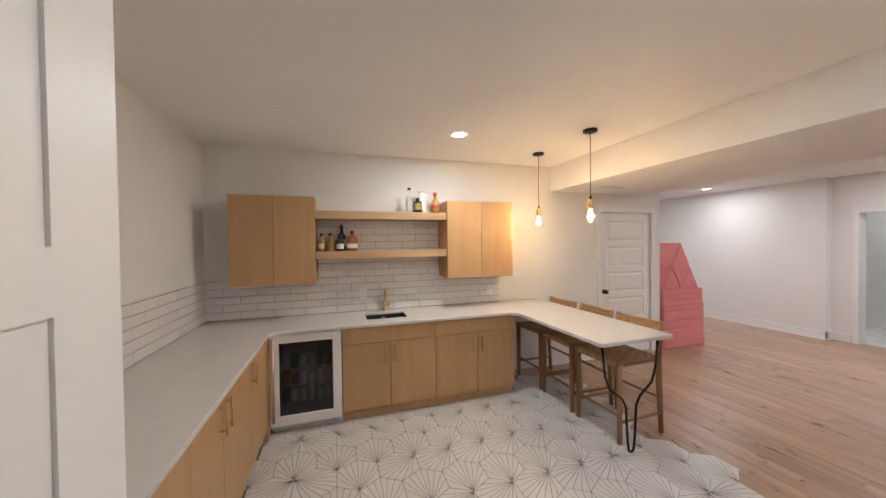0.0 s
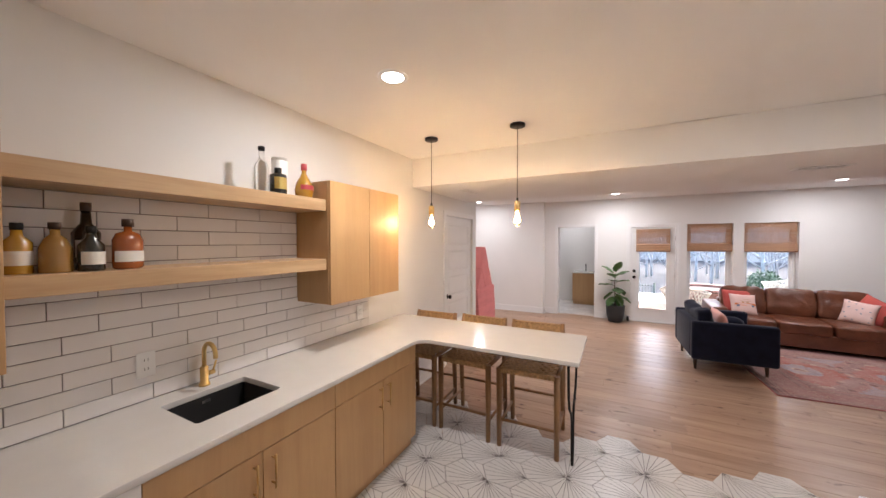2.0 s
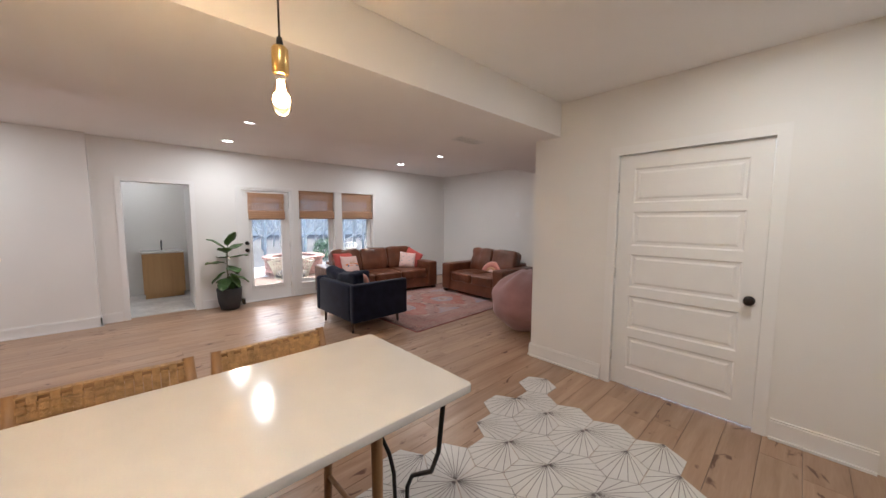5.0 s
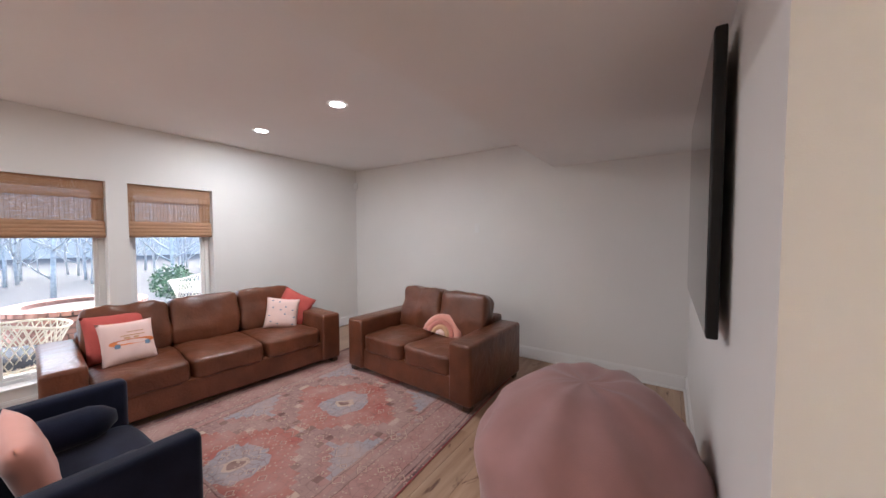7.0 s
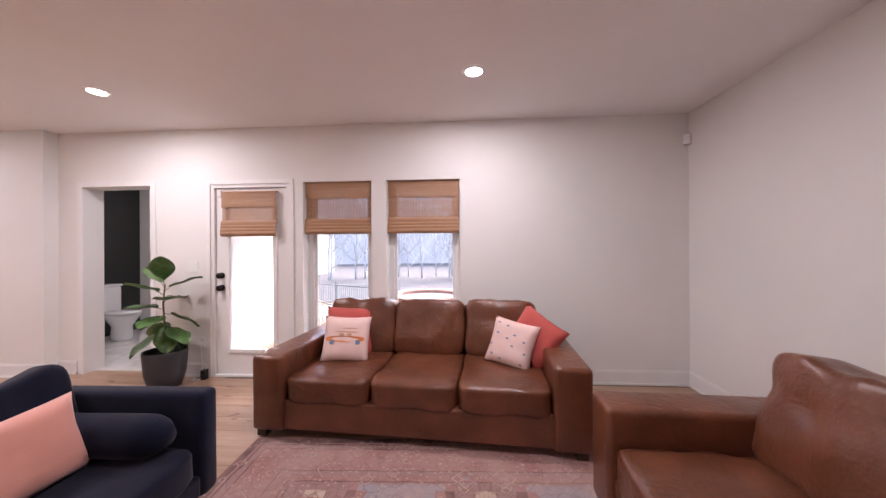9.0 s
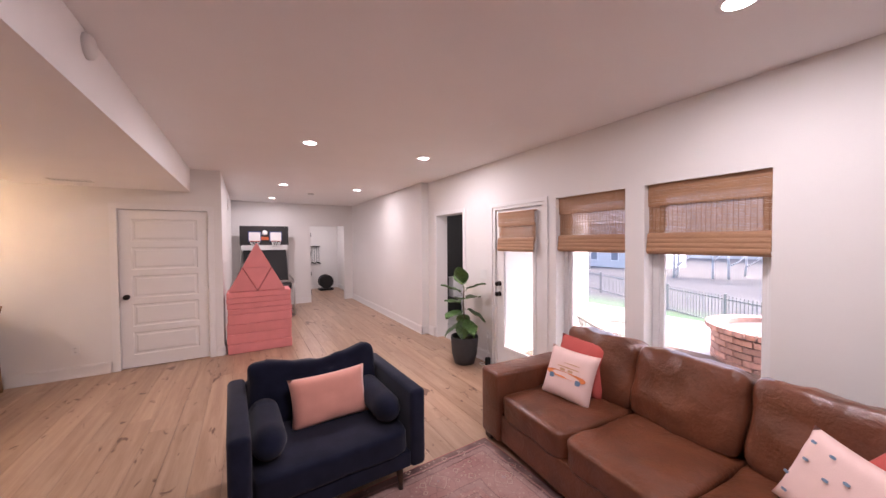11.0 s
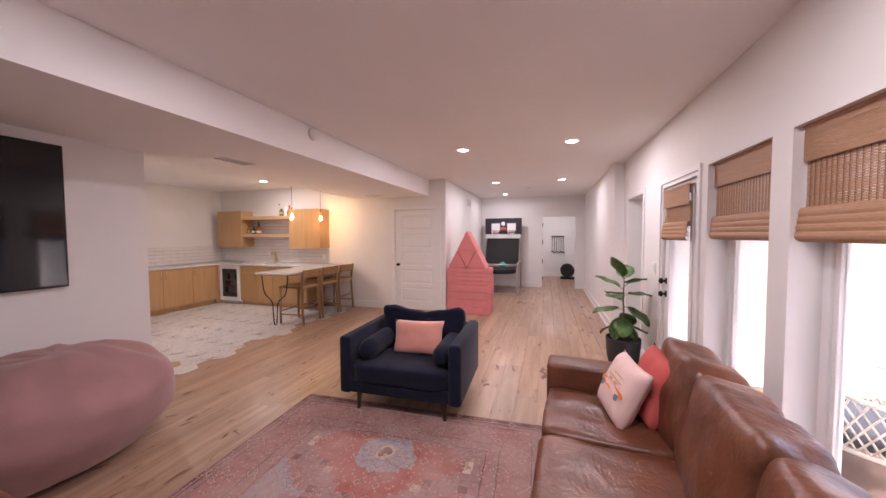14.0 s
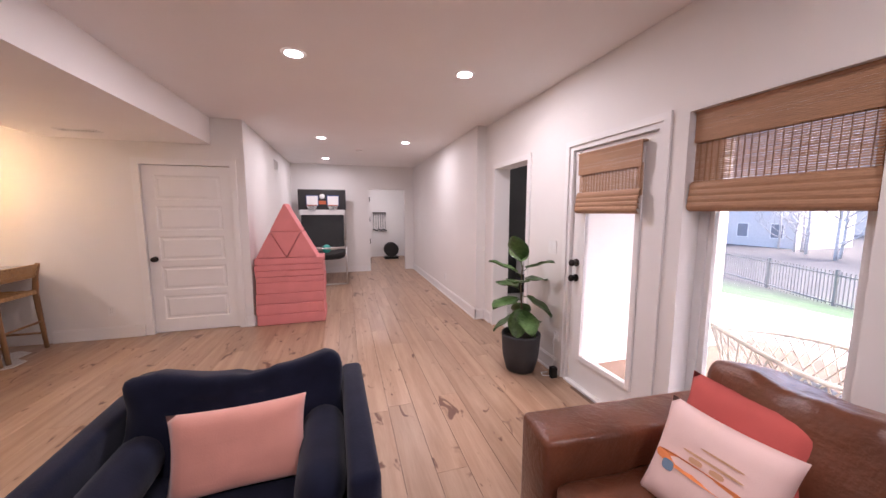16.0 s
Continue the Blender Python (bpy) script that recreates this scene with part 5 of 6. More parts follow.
v = [bm.verts.new(p) for p in ((0.06, 1.3, 1.42), (0.98, 1.3, 1.42), (0.98, 0.9, 0.72), (0.06, 0.9, 0.72), (0.06, 1.31, 1.41), (0.98, 1.31, 1.41), (0.98, 0.91, 0.71), (0.06, 0.91, 0.71))]
for q in ((0, 1, 2, 3), (4, 5, 6, 7), (0, 4, 7, 3), (1, 5, 6, 2), (0, 1, 5, 4), (3, 2, 6, 7)):
    bm.faces.new([v[i] for i in q])
part("ball_return_net", bm, M_net, bk)
bm = B()
cushion(bm, 0.04, 1.0, 0.1, 0.95, 0.50, 0.74, 0.5, 0, 0, 8)
for v in bm.verts:
    if v.co.z > 0.62:
        v.co.z = 0.62 + 0.06 * ((v.co.x - 0.52) / 0.48) ** 2
part("ball_tray", bm, M_net, bk, smooth=True)
for x in (0.02, 1.02):
    bm = B()
    tube(bm, [(x, 1.33, 0.0), (x, 1.33, 1.98)], 0.018, 10)
    part("upright", bm, M_steel, bk)
    bm = B()
    tube(bm, [(x, 1.25, 0.02), (x, 0.12, 0.02), (x, 0.06, 0.06), (x, 0.08, 0.72), (x, 0.2, 0.78), (x, 1.25, 0.80)], 0.018, 10)
    part("side_tube", bm, M_steel, bk)
bm = B()
rod(bm, (0.02, 0.09, 0.76), (1.02, 0.09, 0.76), 0.018)
part("front_tube", bm, M_steel, bk)
bm = B()
rod(bm, (0.02, 0.1, 0.02), (1.02, 0.1, 0.02), 0.018)
part("floor_tube", bm, M_steel, bk)
bm = B()
bmesh.ops.create_uvsphere(bm, u_segments=20, v_segments=14, radius=0.09)
ball = part("ball", bm, M_teal, None, smooth=True, at=Matrix.Translation((5.70 + 0.62, 2.15 + 0.45, 0.715)))
tagged(ball, "small teal ball in the arcade tray", "ball")

# ---------------------------------------------------------------- far room
wp = thing("weight_plates", pose(8.1, 5.9, 0.0), "stack of black bumper plates on a low stand", "weights")
bm = B()
box(bm, -0.22, 0.22, -0.16, 0.16, 0.0, 0.07, 0.01)
part("stand", bm, M_black, wp)
for k in range(4):
    bm = B()
    y = -0.12 + 0.075 * k
    prof = [(0.025, -0.03), (0.09, -0.03), (0.10, -0.02), (0.18, -0.02), (0.19, -0.032), (0.225, -0.032), (0.225, 0.032), (0.19, 0.032), (0.10, 0.02), (0.025, 0.03)]
    lathe(bm, prof, 32)
    part("plate", bm, M_rubber, wp, at=Matrix.Translation((0.0, y, 0.295)) @ pose(0, 0, 0, 90))
    if k == 0:
        for a in range(0, 360, 60):
            bm = B()
            t = radians(a)
            box(bm, -0.03, 0.03, -0.002, 0.001, -0.012, 0.012)
            part("lettering_bar", bm, M_white, wp, at=Matrix.Translation((0.145 * math.cos(t), y - 0.022, 0.295 + 0.145 * math.sin(t))) @ pose(0, 0, 0, 0, 90 - a, 0))
rk = thing("cable_rack", pose(7.80, YG - 0.02, 0.82), "wall rail hung with exercise bands and handles", "wall rack")
bm = B()
box(bm, -0.22, 0.22, -0.05, 0.0, 0.62, 0.65, 0.003)
part("rail", bm, M_black, rk)
for k in range(6):
    bm = B()
    x = -0.19 + 0.075 * k
    rod(bm, (x, -0.04, 0.62), (x, -0.04, 0.12), 0.006, seg=6)
    bd = part("band", bm, M_rubber, rk)
    bm = B()
    rod(bm, (x - 0.03, -0.04, 0.10 - 0.03 * (k % 2)), (x + 0.05, -0.04, 0.08 - 0.03 * (k % 2)), 0.02, seg=8)
    part("grip", bm, M_black, bd)

# ---------------------------------------------------------------- bathroom
M_marble = mat("marble_tile", (0.72, 0.70, 0.68), 0.2, var=0.12, scale=3, bscale=12, fine=0.06)
bm = B()
box(bm, XE + 0.1, 10.55, -2.05, 0.7, -0.002, 0.006)
structure("floor_bathroom", bm, M_marble, "pale marble tile floor")
bm = B()
box(bm, 9.35, 10.55, 0.60, 0.70, 0.0, H)
structure("wall_bath_dark", bm, mat("near_black_panel", (0.022, 0.023, 0.022), 0.4), "near-black wall panel beyond the toilet")
va = thing("vanity", pose(10.54, -1.62, 0.0, 0, 0, 90), "oak bathroom vanity with a white top", "vanity")
bm = B()
box(bm, 0.0, 0.6, 0.0, 0.56, 0.10, 0.84, 0.002)
part("body", bm, M_cab, va)
bm = B()
box(bm, 0.02, 0.58, 0.0, 0.5, 0.006, 0.10)
part("toe_kick", bm, M_cab, va)
bm = B()
box(bm, -0.01, 0.61, -0.0, 0.58, 0.842, 0.87, 0.004)
part("top", bm, M_quartz, va)
bm = B()
tube(bm, [(0.3, 0.08, 0.87), (0.3, 0.08, 1.02), (0.3, 0.12, 1.06), (0.3, 0.2, 1.04)], 0.011, 8)
part("tap", bm, M_bronze, va)
to = thing("toilet", pose(9.85, 0.58, 0.006), "white ceramic toilet against the dark wall", "toilet")
bm = B()
box(bm, -0.2, 0.2, -0.2, 0.0, 0.38, 0.78, 0.02, 3)
part("tank", bm, M_enamel, to, smooth=True)
bm = B()
box(bm, -0.21, 0.21, -0.21, 0.005, 0.782, 0.815, 0.01, 2)
part("tank_lid", bm, M_enamel, to)
bm = B()
lathe(bm, [(0.10, 0.0), (0.11, 0.05), (0.10, 0.2), (0.17, 0.34), (0.185, 0.39), (0.0, 0.39)], 28)
for v in bm.verts:
    v.co.y = v.co.y * 1.35 - 0.42
part("bowl", bm, M_enamel, to)
bm = B()
lathe(bm, [(0.0, 0.392), (0.19, 0.392), (0.19, 0.42), (0.0, 0.43)], 28)
for v in bm.verts:
    v.co.y = v.co.y * 1.35 - 0.42
part("seat_lid", bm, M_enamel, to)


# ---------------------------------------------------------------- small wall fittings
def plate(name, m, label, cat, kind, w=0.075, h=0.12):
    p = thing(name, m, label, cat)
    bm = B()
    box(bm, -w / 2, w / 2, -0.006, 0, -h / 2, h / 2, 0.002)
    part("plate", bm, M_white, p)
    if kind == "outlet":
        for z in (-0.022, 0.022):
            bm = B()
            box(bm, -0.017, 0.017, -0.0085, -0.006, z - 0.015, z + 0.015, 0.001)
            q = part("socket", bm, M_white, p)
            bm = B()
            # near-black bars paint the shade inside the plug holes
            for x in (-0.007, 0.007):
                box(bm, x - 0.0012, x + 0.0012, -0.0092, -0.0086, z - 0.004, z + 0.007)
            part("slot", bm, M_dark, q)
    else:
        n = 2 if w > 0.1 else 1
        for k in range(n):
            bm = B()
            x = (k - (n - 1) / 2) * 0.046
            box(bm, x - 0.016, x + 0.016, -0.009, -0.006, -0.033, 0.033, 0.001)
            part("rocker", bm, M_white, p)
    return p


plate("outlet", pose(1.2, -0.012, 1.08), "white wall outlet set in the tiled backsplash", "outlet", "outlet", 0.075, 0.12)
plate("outlet", pose(2.72, -0.012, 1.05), "white wall outlet set in the tiled backsplash", "outlet", "outlet")
plate("outlet", pose(XW + 0.012, -2.05, 1.06, 0, 0, 90), "white wall outlet over the long counter", "outlet", "outlet")
plate("outlet", pose(4.05, -0.001, 0.33), "white wall outlet above the baseboard", "outlet", "outlet")
plate("outlet", pose(XJ - 0.001, 0.9, 0.33, 0, 0, -90), "white wall outlet above the baseboard", "outlet", "outlet")
plate("outlet", pose(XE - 0.001, -2.2, 0.36, 0, 0, -90), "white wall outlet beside the patio door", "outlet", "outlet")
plate("light_switch", pose(XE - 0.001, -2.10, 1.16, 0, 0, -90), "white double light switch beside the patio door", "switch", "switch", 0.12, 0.12)
plate("cable_plate", pose(6.18, YS + 0.001, 1.60, 0, 0, 180), "blank white plate high on the wall", "wall plate", "switch", 0.075, 0.12)
sn = thing("motion_sensor", pose(XE - 0.03, YS + 0.03, 2.35, 0, 0, 45), "small white corner motion sensor", "sensor")
bm = B()
box(bm, -0.03, 0.03, -0.02, 0.025, -0.05, 0.05, 0.01, 3)
part("housing", bm, M_white, sn)
bm = B()
box(bm, -0.02, 0.02, 0.025, 0.028, -0.03, 0.01, 0.001)
part("lens", bm, M_trim, sn)


def vent(m, w, h, n, label):
    v = thing("air_vent", m, label, "vent")
    bm = B()
    for a0, a1, c0, c1 in ((-w, w, h - 0.018, h), (-w, w, -h, -h + 0.018), (-w, -w + 0.018, -h + 0.018, h - 0.018), (w - 0.018, w, -h + 0.018, h - 0.018)):
        box(bm, a0, a1, -0.008, 0, c0, c1, 0.002)
    part("frame", bm, M_white, v)
    # near-black sheet paints the shade behind the slats; no duct is built
    bm = B()
    box(bm, -w + 0.018, w - 0.018, -0.0015, -0.0005, -h + 0.018, h - 0.018)
    part("duct", bm, M_dark, v)
    for k in range(n):
        bm = B()
        x = -w + 0.02 + (2 * w - 0.04) * (k + 0.5) / n
        box(bm, x - 0.004, x + 0.004, -0.007, -0.002, -h + 0.018, h - 0.018)
        part("slat", bm, M_white, v)


vent(pose(XC + 0.0, 2.04, 2.33, 0, 0, 90), 0.19, 0.10, 14, "white return-air vent high on the corridor wall")
vent(Matrix.Translation((4.35, -3.55, HS)) @ pose(0, 0, 0, 90, 0, 90) @ pose(0, 0, 0, 0, 0, 0), 0.17, 0.08, 12, "white ceiling vent in the dropped beam")
vent(Matrix.Translation((4.2, -0.45, HS)) @ pose(0, 0, 0, 90, 0, 0), 0.17, 0.06, 10, "white ceiling vent in the dropped beam")
sm = thing("smoke_detector", pose(SOF1, -3.40, 2.535, 0, 90, 0), "round white smoke detector on the beam side", "smoke detector")
bm = B()
lathe(bm, [(0.0, 0.03), (0.045, 0.03), (0.058, 0.018), (0.06, 0.0), (0.0, 0.0)], 28)
part("housing", bm, M_white, sm)
sm2 = thing("smoke_detector", pose(7.0, 1.7, H, 180), "round white smoke detector on the ceiling", "smoke detector")
bm = B()
lathe(bm, [(0.0, 0.03), (0.045, 0.03), (0.058, 0.018), (0.06, 0.0), (0.0, 0.0)], 28)
part("housing", bm, M_white, sm2)
ds = thing("door_sensor", pose(XE + 0.028, EXT[1] - 0.085, 1.93, 0, 0, -90), "small white contact sensor on the patio door", "sensor")
bm = B()
box(bm, -0.02, 0.02, -0.022, 0.0, -0.035, 0.035, 0.005, 2)
part("housing", bm, M_white, ds)
cord = thing("power_cord", pose(8.44, -2.24, 0.0), "white charger cord curled beside the plant pot", "cable")
bm = B()
tube(bm, [(0.09, 0.03, 0.36), (0.07, 0.03, 0.30), (0.08, 0.02, 0.15), (0.04, 0.0, 0.05), (0.0, -0.03, 0.012), (-0.05, 0.0, 0.01), (-0.03, 0.05, 0.01), (0.03, 0.04, 0.012)], 0.004, 6)
part("cable", bm, M_white, cord)
bm = B()
box(bm, 0.0, 0.06, -0.07, -0.02, 0.0, 0.10, 0.008)
part("adapter", bm, M_black, cord)


# ---------------------------------------------------------------- bottles
def bottle(x, y, z, prof, material, label, cap=None, band=None, seg=24, squash=1.0):
    b = thing("bottle", pose(x, y, z, 0, 0, 20), label, "bottle", "bottles on the shelves")
    bm = B()
    lathe(bm, prof, seg)
    for v in bm.verts:
        v.co.y *= squash
    part("glass", bm, material, b)
    if cap:
        bm = B()
        r, z0, z1, mt = cap
        lathe(bm, [(0.0, z0), (r, z0), (r * 1.02, (z0 + z1) / 2), (r, z1), (0.0, z1)], 18)
        part("cap", bm, mt, b)
    if band:
        r, z0, z1, mt = band
        bm = B()
        n = 14
        a0, a1 = radians(-170), radians(-10)
        lo, hi = [], []
        for k in range(n + 1):
            a = a0 + (a1 - a0) * k / n
            lo.append(bm.verts.new((r * math.cos(a), r * math.sin(a) * squash, z0)))
            hi.append(bm.verts.new((r * math.cos(a), r * math.sin(a) * squash, z1)))
        for k in range(n):
            bm.faces.new((lo[k], lo[k + 1], hi[k + 1], hi[k])).smooth = True
        part("label", bm, mt, b)
    return b


G_clear = glass("clear_glass", (0.97, 0.98, 0.98), 0.0, 1.3)
M_amber = mat("amber_liquor", (0.28, 0.07, 0.012), 0.06, var=0.15, coat=0.5)
M_gold = mat("golden_liquor", (0.42, 0.22, 0.02), 0.06, var=0.2, coat=0.5)
M_honey = mat("honey_liquor", (0.30, 0.16, 0.04), 0.06, var=0.2, coat=0.5)
M_dkgl = mat("dark_bottle", (0.012, 0.012, 0.010), 0.08, coat=0.5)
M_paper = mat("label_paper", (0.72, 0.69, 0.63), 0.7)
M_redcap = mat("red_wax", (0.45, 0.06, 0.06), 0.4)
M_goldp = mat("gold_print", (0.55, 0.42, 0.14), 0.35, 0.7)
M_silver = mat("silver_tin", (0.62, 0.61, 0.60), 0.3, 0.6)
Z1, Z2 = 1.963, 1.563
bottle(1.69, -0.19, Z1, [(0.036, 0), (0.038, 0.006), (0.038, 0.155), (0.03, 0.175), (0.015, 0.19), (0.014, 0.245), (0.017, 0.25)], G_clear, "tall clear glass bottle on the top shelf", (0.018, 0.25, 0.272, M_black))
bottle(1.775, -0.22, Z1, [(0.046, 0), (0.048, 0.005), (0.048, 0.115), (0.04, 0.122)], M_dkgl, "squat black bottle with a gold pattern", (0.02, 0.122, 0.16, M_black), (0.0488, 0.03, 0.1, M_goldp))
bottle(1.845, -0.14, Z1, [(0.046, 0), (0.047, 0.004), (0.047, 0.235), (0.045, 0.238)], M_white, "tall white and silver presentation tube", (0.0475, 0.225, 0.243, M_silver))
bottle(1.98, -0.20, Z1, [(0.03, 0), (0.052, 0.012), (0.058, 0.05), (0.05, 0.1), (0.026, 0.14), (0.015, 0.165), (0.016, 0.19)], M_gold, "round golden bottle with a red cap", (0.019, 0.185, 0.228, M_redcap), (0.0585, 0.055, 0.085, M_redcap))
bottle(0.79, -0.17, Z2, [(0.036, 0), (0.037, 0.005), (0.037, 0.11), (0.015, 0.135), (0.014, 0.155)], M_gold, "small golden bottle on the lower shelf", (0.016, 0.155, 0.18, M_black), (0.0375, 0.03, 0.08, M_paper))
bottle(0.875, -0.19, Z2, [(0.045, 0), (0.046, 0.005), (0.045, 0.09), (0.03, 0.125), (0.014, 0.14), (0.014, 0.16)], M_honey, "amber bottle with a faceted shoulder", (0.017, 0.16, 0.185, M_dkwood), None, 8)
bottle(0.965, -0.21, Z2, [(0.038, 0), (0.039, 0.005), (0.039, 0.10), (0.017, 0.13), (0.014, 0.15)], M_dkgl, "dark bottle with a white label", (0.016, 0.15, 0.175, M_black), (0.0395, 0.025, 0.075, M_paper))
bottle(0.985, -0.09, Z2, [(0.043, 0), (0.044, 0.005), (0.044, 0.15), (0.018, 0.19), (0.015, 0.24)], M_dkgl, "tall dark bottle with a printed label", (0.017, 0.24, 0.275, M_dkwood), (0.0445, 0.05, 0.12, M_paper))
bottle(1.085, -0.185, Z2, [(0.05, 0), (0.058, 0.008), (0.058, 0.12), (0.045, 0.148), (0.016, 0.158), (0.015, 0.18)], M_amber, "broad amber whiskey bottle with a white label", (0.02, 0.178, 0.21, M_dkwood), (0.0588, 0.03, 0.075, M_paper), 24, 0.62)

# ---------------------------------------------------------------- outdoors
M_conc = mat("patio_concrete", (0.55, 0.54, 0.52), 0.85, var=0.06, scale=2, bump=0.1, bscale=60)
M_lawn = mat("pale_lawn", (0.085, 0.15, 0.065), 0.95, var=0.25, scale=3, bump=0.5, bscale=80, fine=0.2)
M_brick = mat("fire_brick", (0.40, 0.24, 0.20), 0.9, var=0.2, scale=15, bump=0.3, bscale=80, rand=0.25)
M_cap = mat("stone_cap", (0.42, 0.30, 0.25), 0.9, var=0.15)
M_rope = mat("ivory_rope", (0.72, 0.68, 0.58), 0.7, var=0.1)
M_grey = mat("grey_canvas", (0.10, 0.11, 0.13), 0.9, var=0.1)
M_shrub = mat("evergreen_leaf", (0.07, 0.13, 0.07), 0.6, var=0.3)
# grey bark made paler than its own, with distance haze in the colour
M_bark = mat("haze_paled_bark", (0.50, 0.49, 0.48), 0.95, var=0.25, scale=8, bump=0.4, bscale=30)
M_stair = mat("deck_timber", (0.42, 0.36, 0.29), 0.85, var=0.15, stretch=(1, 6, 6))
M_siding = mat("grey_siding", (0.60, 0.60, 0.60), 0.8, var=0.05)
M_hpane = mat("far_glass", (0.22, 0.24, 0.28), 0.2)
# dark fence metal, greyed so its colour carries the haze of distance
M_fence = mat("haze_paled_metal", (0.22, 0.21, 0.20), 0.6)
M_roofing = mat("roof_shingle", (0.30, 0.29, 0.28), 0.9, var=0.2)
M_ground = M_lawn.copy()
M_ground.name = "lawn_and_leaf_litter"
gt = M_ground.node_tree
gb = gt.nodes["Principled BSDF"]
old = gb.inputs["Base Color"].links[0].from_socket
gp = gt.nodes.new("ShaderNodeTexCoord")
gs = gt.nodes.new("ShaderNodeSeparateXYZ")
gt.links.new(gp.outputs["Object"], gs.inputs[0])
gr = gt.nodes.new("ShaderNodeMapRange")
gr.inputs[1].default_value, gr.inputs[2].default_value = 18.0, 21.0
gt.links.new(gs.outputs[0], gr.inputs[0])
gm = gt.nodes.new("ShaderNodeMix")
gm.data_type = "RGBA"
gm.inputs[7].default_value = (0.09, 0.085, 0.08, 1)
gt.links.new(gr.outputs[0], gm.inputs[0])
gt.links.new(old, gm.inputs[6])
gt.links.new(gm.outputs[2], gb.inputs["Base Color"])


def lie(x):
    """Height of the yard: level by the patio, then falling away to the fence and the hollow."""
    a = min(max((x - 13.4) / 5.2, 0), 1)
    return -0.10 - 0.95 * a * a * (3 - 2 * a) - 0.035 * max(0, min(x - 18.6, 40))


bm = B()
n = 60
gv = {}
for i in range(n + 1):
    for j in range(n + 1):
        x, y = 8.76 + (i / n) ** 2.2 * 900, ((j / n - 0.5) * 2)
        y = math.copysign(abs(y) ** 1.9, y) * 900
        gv[i, j] = bm.verts.new((x, y, lie(x)))
for i in range(n):
    for j in range(n):
        bm.faces.new((gv[i, j], gv[i + 1, j], gv[i + 1, j + 1], gv[i, j + 1])).smooth = True
structure("ground", bm, M_ground, "pale winter lawn falling towards the woods")
bm = B()
box(bm, 8.75, 13.6, -14, 7.0, -0.12, -0.05)
structure("pavement", bm, M_conc, "pale concrete patio slab")
bm = B()
box(bm, 8.751, 9.0, -14.0, -7.4, -0.1, 5.5)
structure("wall_outside", bm, M_siding, "grey outside wall of the house")

fp = thing("fire_pit", pose(11.75, -4.25, -0.05), "round brick fire pit on the patio", "fire pit")
bmk = B()
box(bmk, -0.10, 0.10, -0.05, 0.05, 0.0, 0.07, 0.004)
brick_me = finish("brick", bmk, M_brick)
bm = B()
lathe(bm, [(0.62, 0.0), (0.72, 0.0), (0.72, 0.44), (0.62, 0.44)], 40)
part("core", bm, M_grout, fp)
for r_ in range(5):
    for k in range(22):
        a = 2 * math.pi * (k + 0.5 * (r_ % 2)) / 22
        ob = new("brick", brick_me)
        ob.parent = fp
        ob.matrix_basis = Matrix.Translation((0.70 * math.cos(a), 0.70 * math.sin(a), 0.01 + 0.082 * r_)) @ pose(0, 0, 0, 0, 0, math.degrees(a) + 90)
bm = B()
lathe(bm, [(0.60, 0.43), (0.78, 0.43), (0.78, 0.475), (0.60, 0.475), (0.60, 0.43)], 40, caps=False)
part("cap_bed", bm, M_grout, fp)
bmk = B()
box(bmk, -0.115, 0.115, -0.046, 0.046, 0.0, 0.065, 0.005)
cap_me = finish("cap_brick", bmk, M_brick)
for k in range(44):
    a = 2 * math.pi * k / 44
    ob = new("cap_brick", cap_me)
    ob.parent = fp
    ob.matrix_basis = Matrix.Translation((0.70 * math.cos(a), 0.70 * math.sin(a), 0.44)) @ pose(0, 0, 0, 0, 0, math.degrees(a))


def wicker_chair(m):
    c = thing("rope_chair", m, "ivory rope tub chair with a grey cushion on the patio", "chair", "patio chairs")
    bm = B()
    rim = [(0.46 * math.cos(a), 0.42 * math.sin(a), 0.62 + 0.14 * math.sin(a) ** 2 * (1 if math.sin(a) > 0 else 0.1)) for a in (2 * math.pi * k / 36 for k in range(36))]
    tube(bm, rim, 0.014, 8, True)
    part("rim", bm, M_rope, c)
    bm = B()
    for k in range(36):
        for q in (3, -3):
            a = 2 * math.pi * (k + q) / 36
            rod(bm, rim[k], (0.33 * math.cos(a), 0.30 * math.sin(a), 0.28), 0.006, seg=5)
    part("rope_weave", bm, M_rope, c)
    bm = B()
    tube(bm, [(0.33 * math.cos(a), 0.30 * math.sin(a), 0.27) for a in (2 * math.pi * k / 24 for k in range(24))], 0.014, 8, True)
    part("seat_ring", bm, M_rope, c)
    bm = B()
    cushion(bm, -0.31, 0.31, -0.28, 0.28, 0.26, 0.42, 0.6, 0, 0, 6)
    part("cushion", bm, M_grey, c, smooth=True)
    for sx in (-1, 1):
        for sy in (-1, 1):
            bm = B()
            rod(bm, (sx * 0.17, sy * 0.16, 0.27), (sx * 0.23, sy * 0.22, 0.0), 0.012, seg=8)
            part("leg", bm, M_rope, c)
    return c


wc = wicker_chair(pose(9.45, -3.42, -0.05, 0, 0, 60))
copy_thing(wc, pose(12.3, -6.0, -0.05, 0, 0, 200))

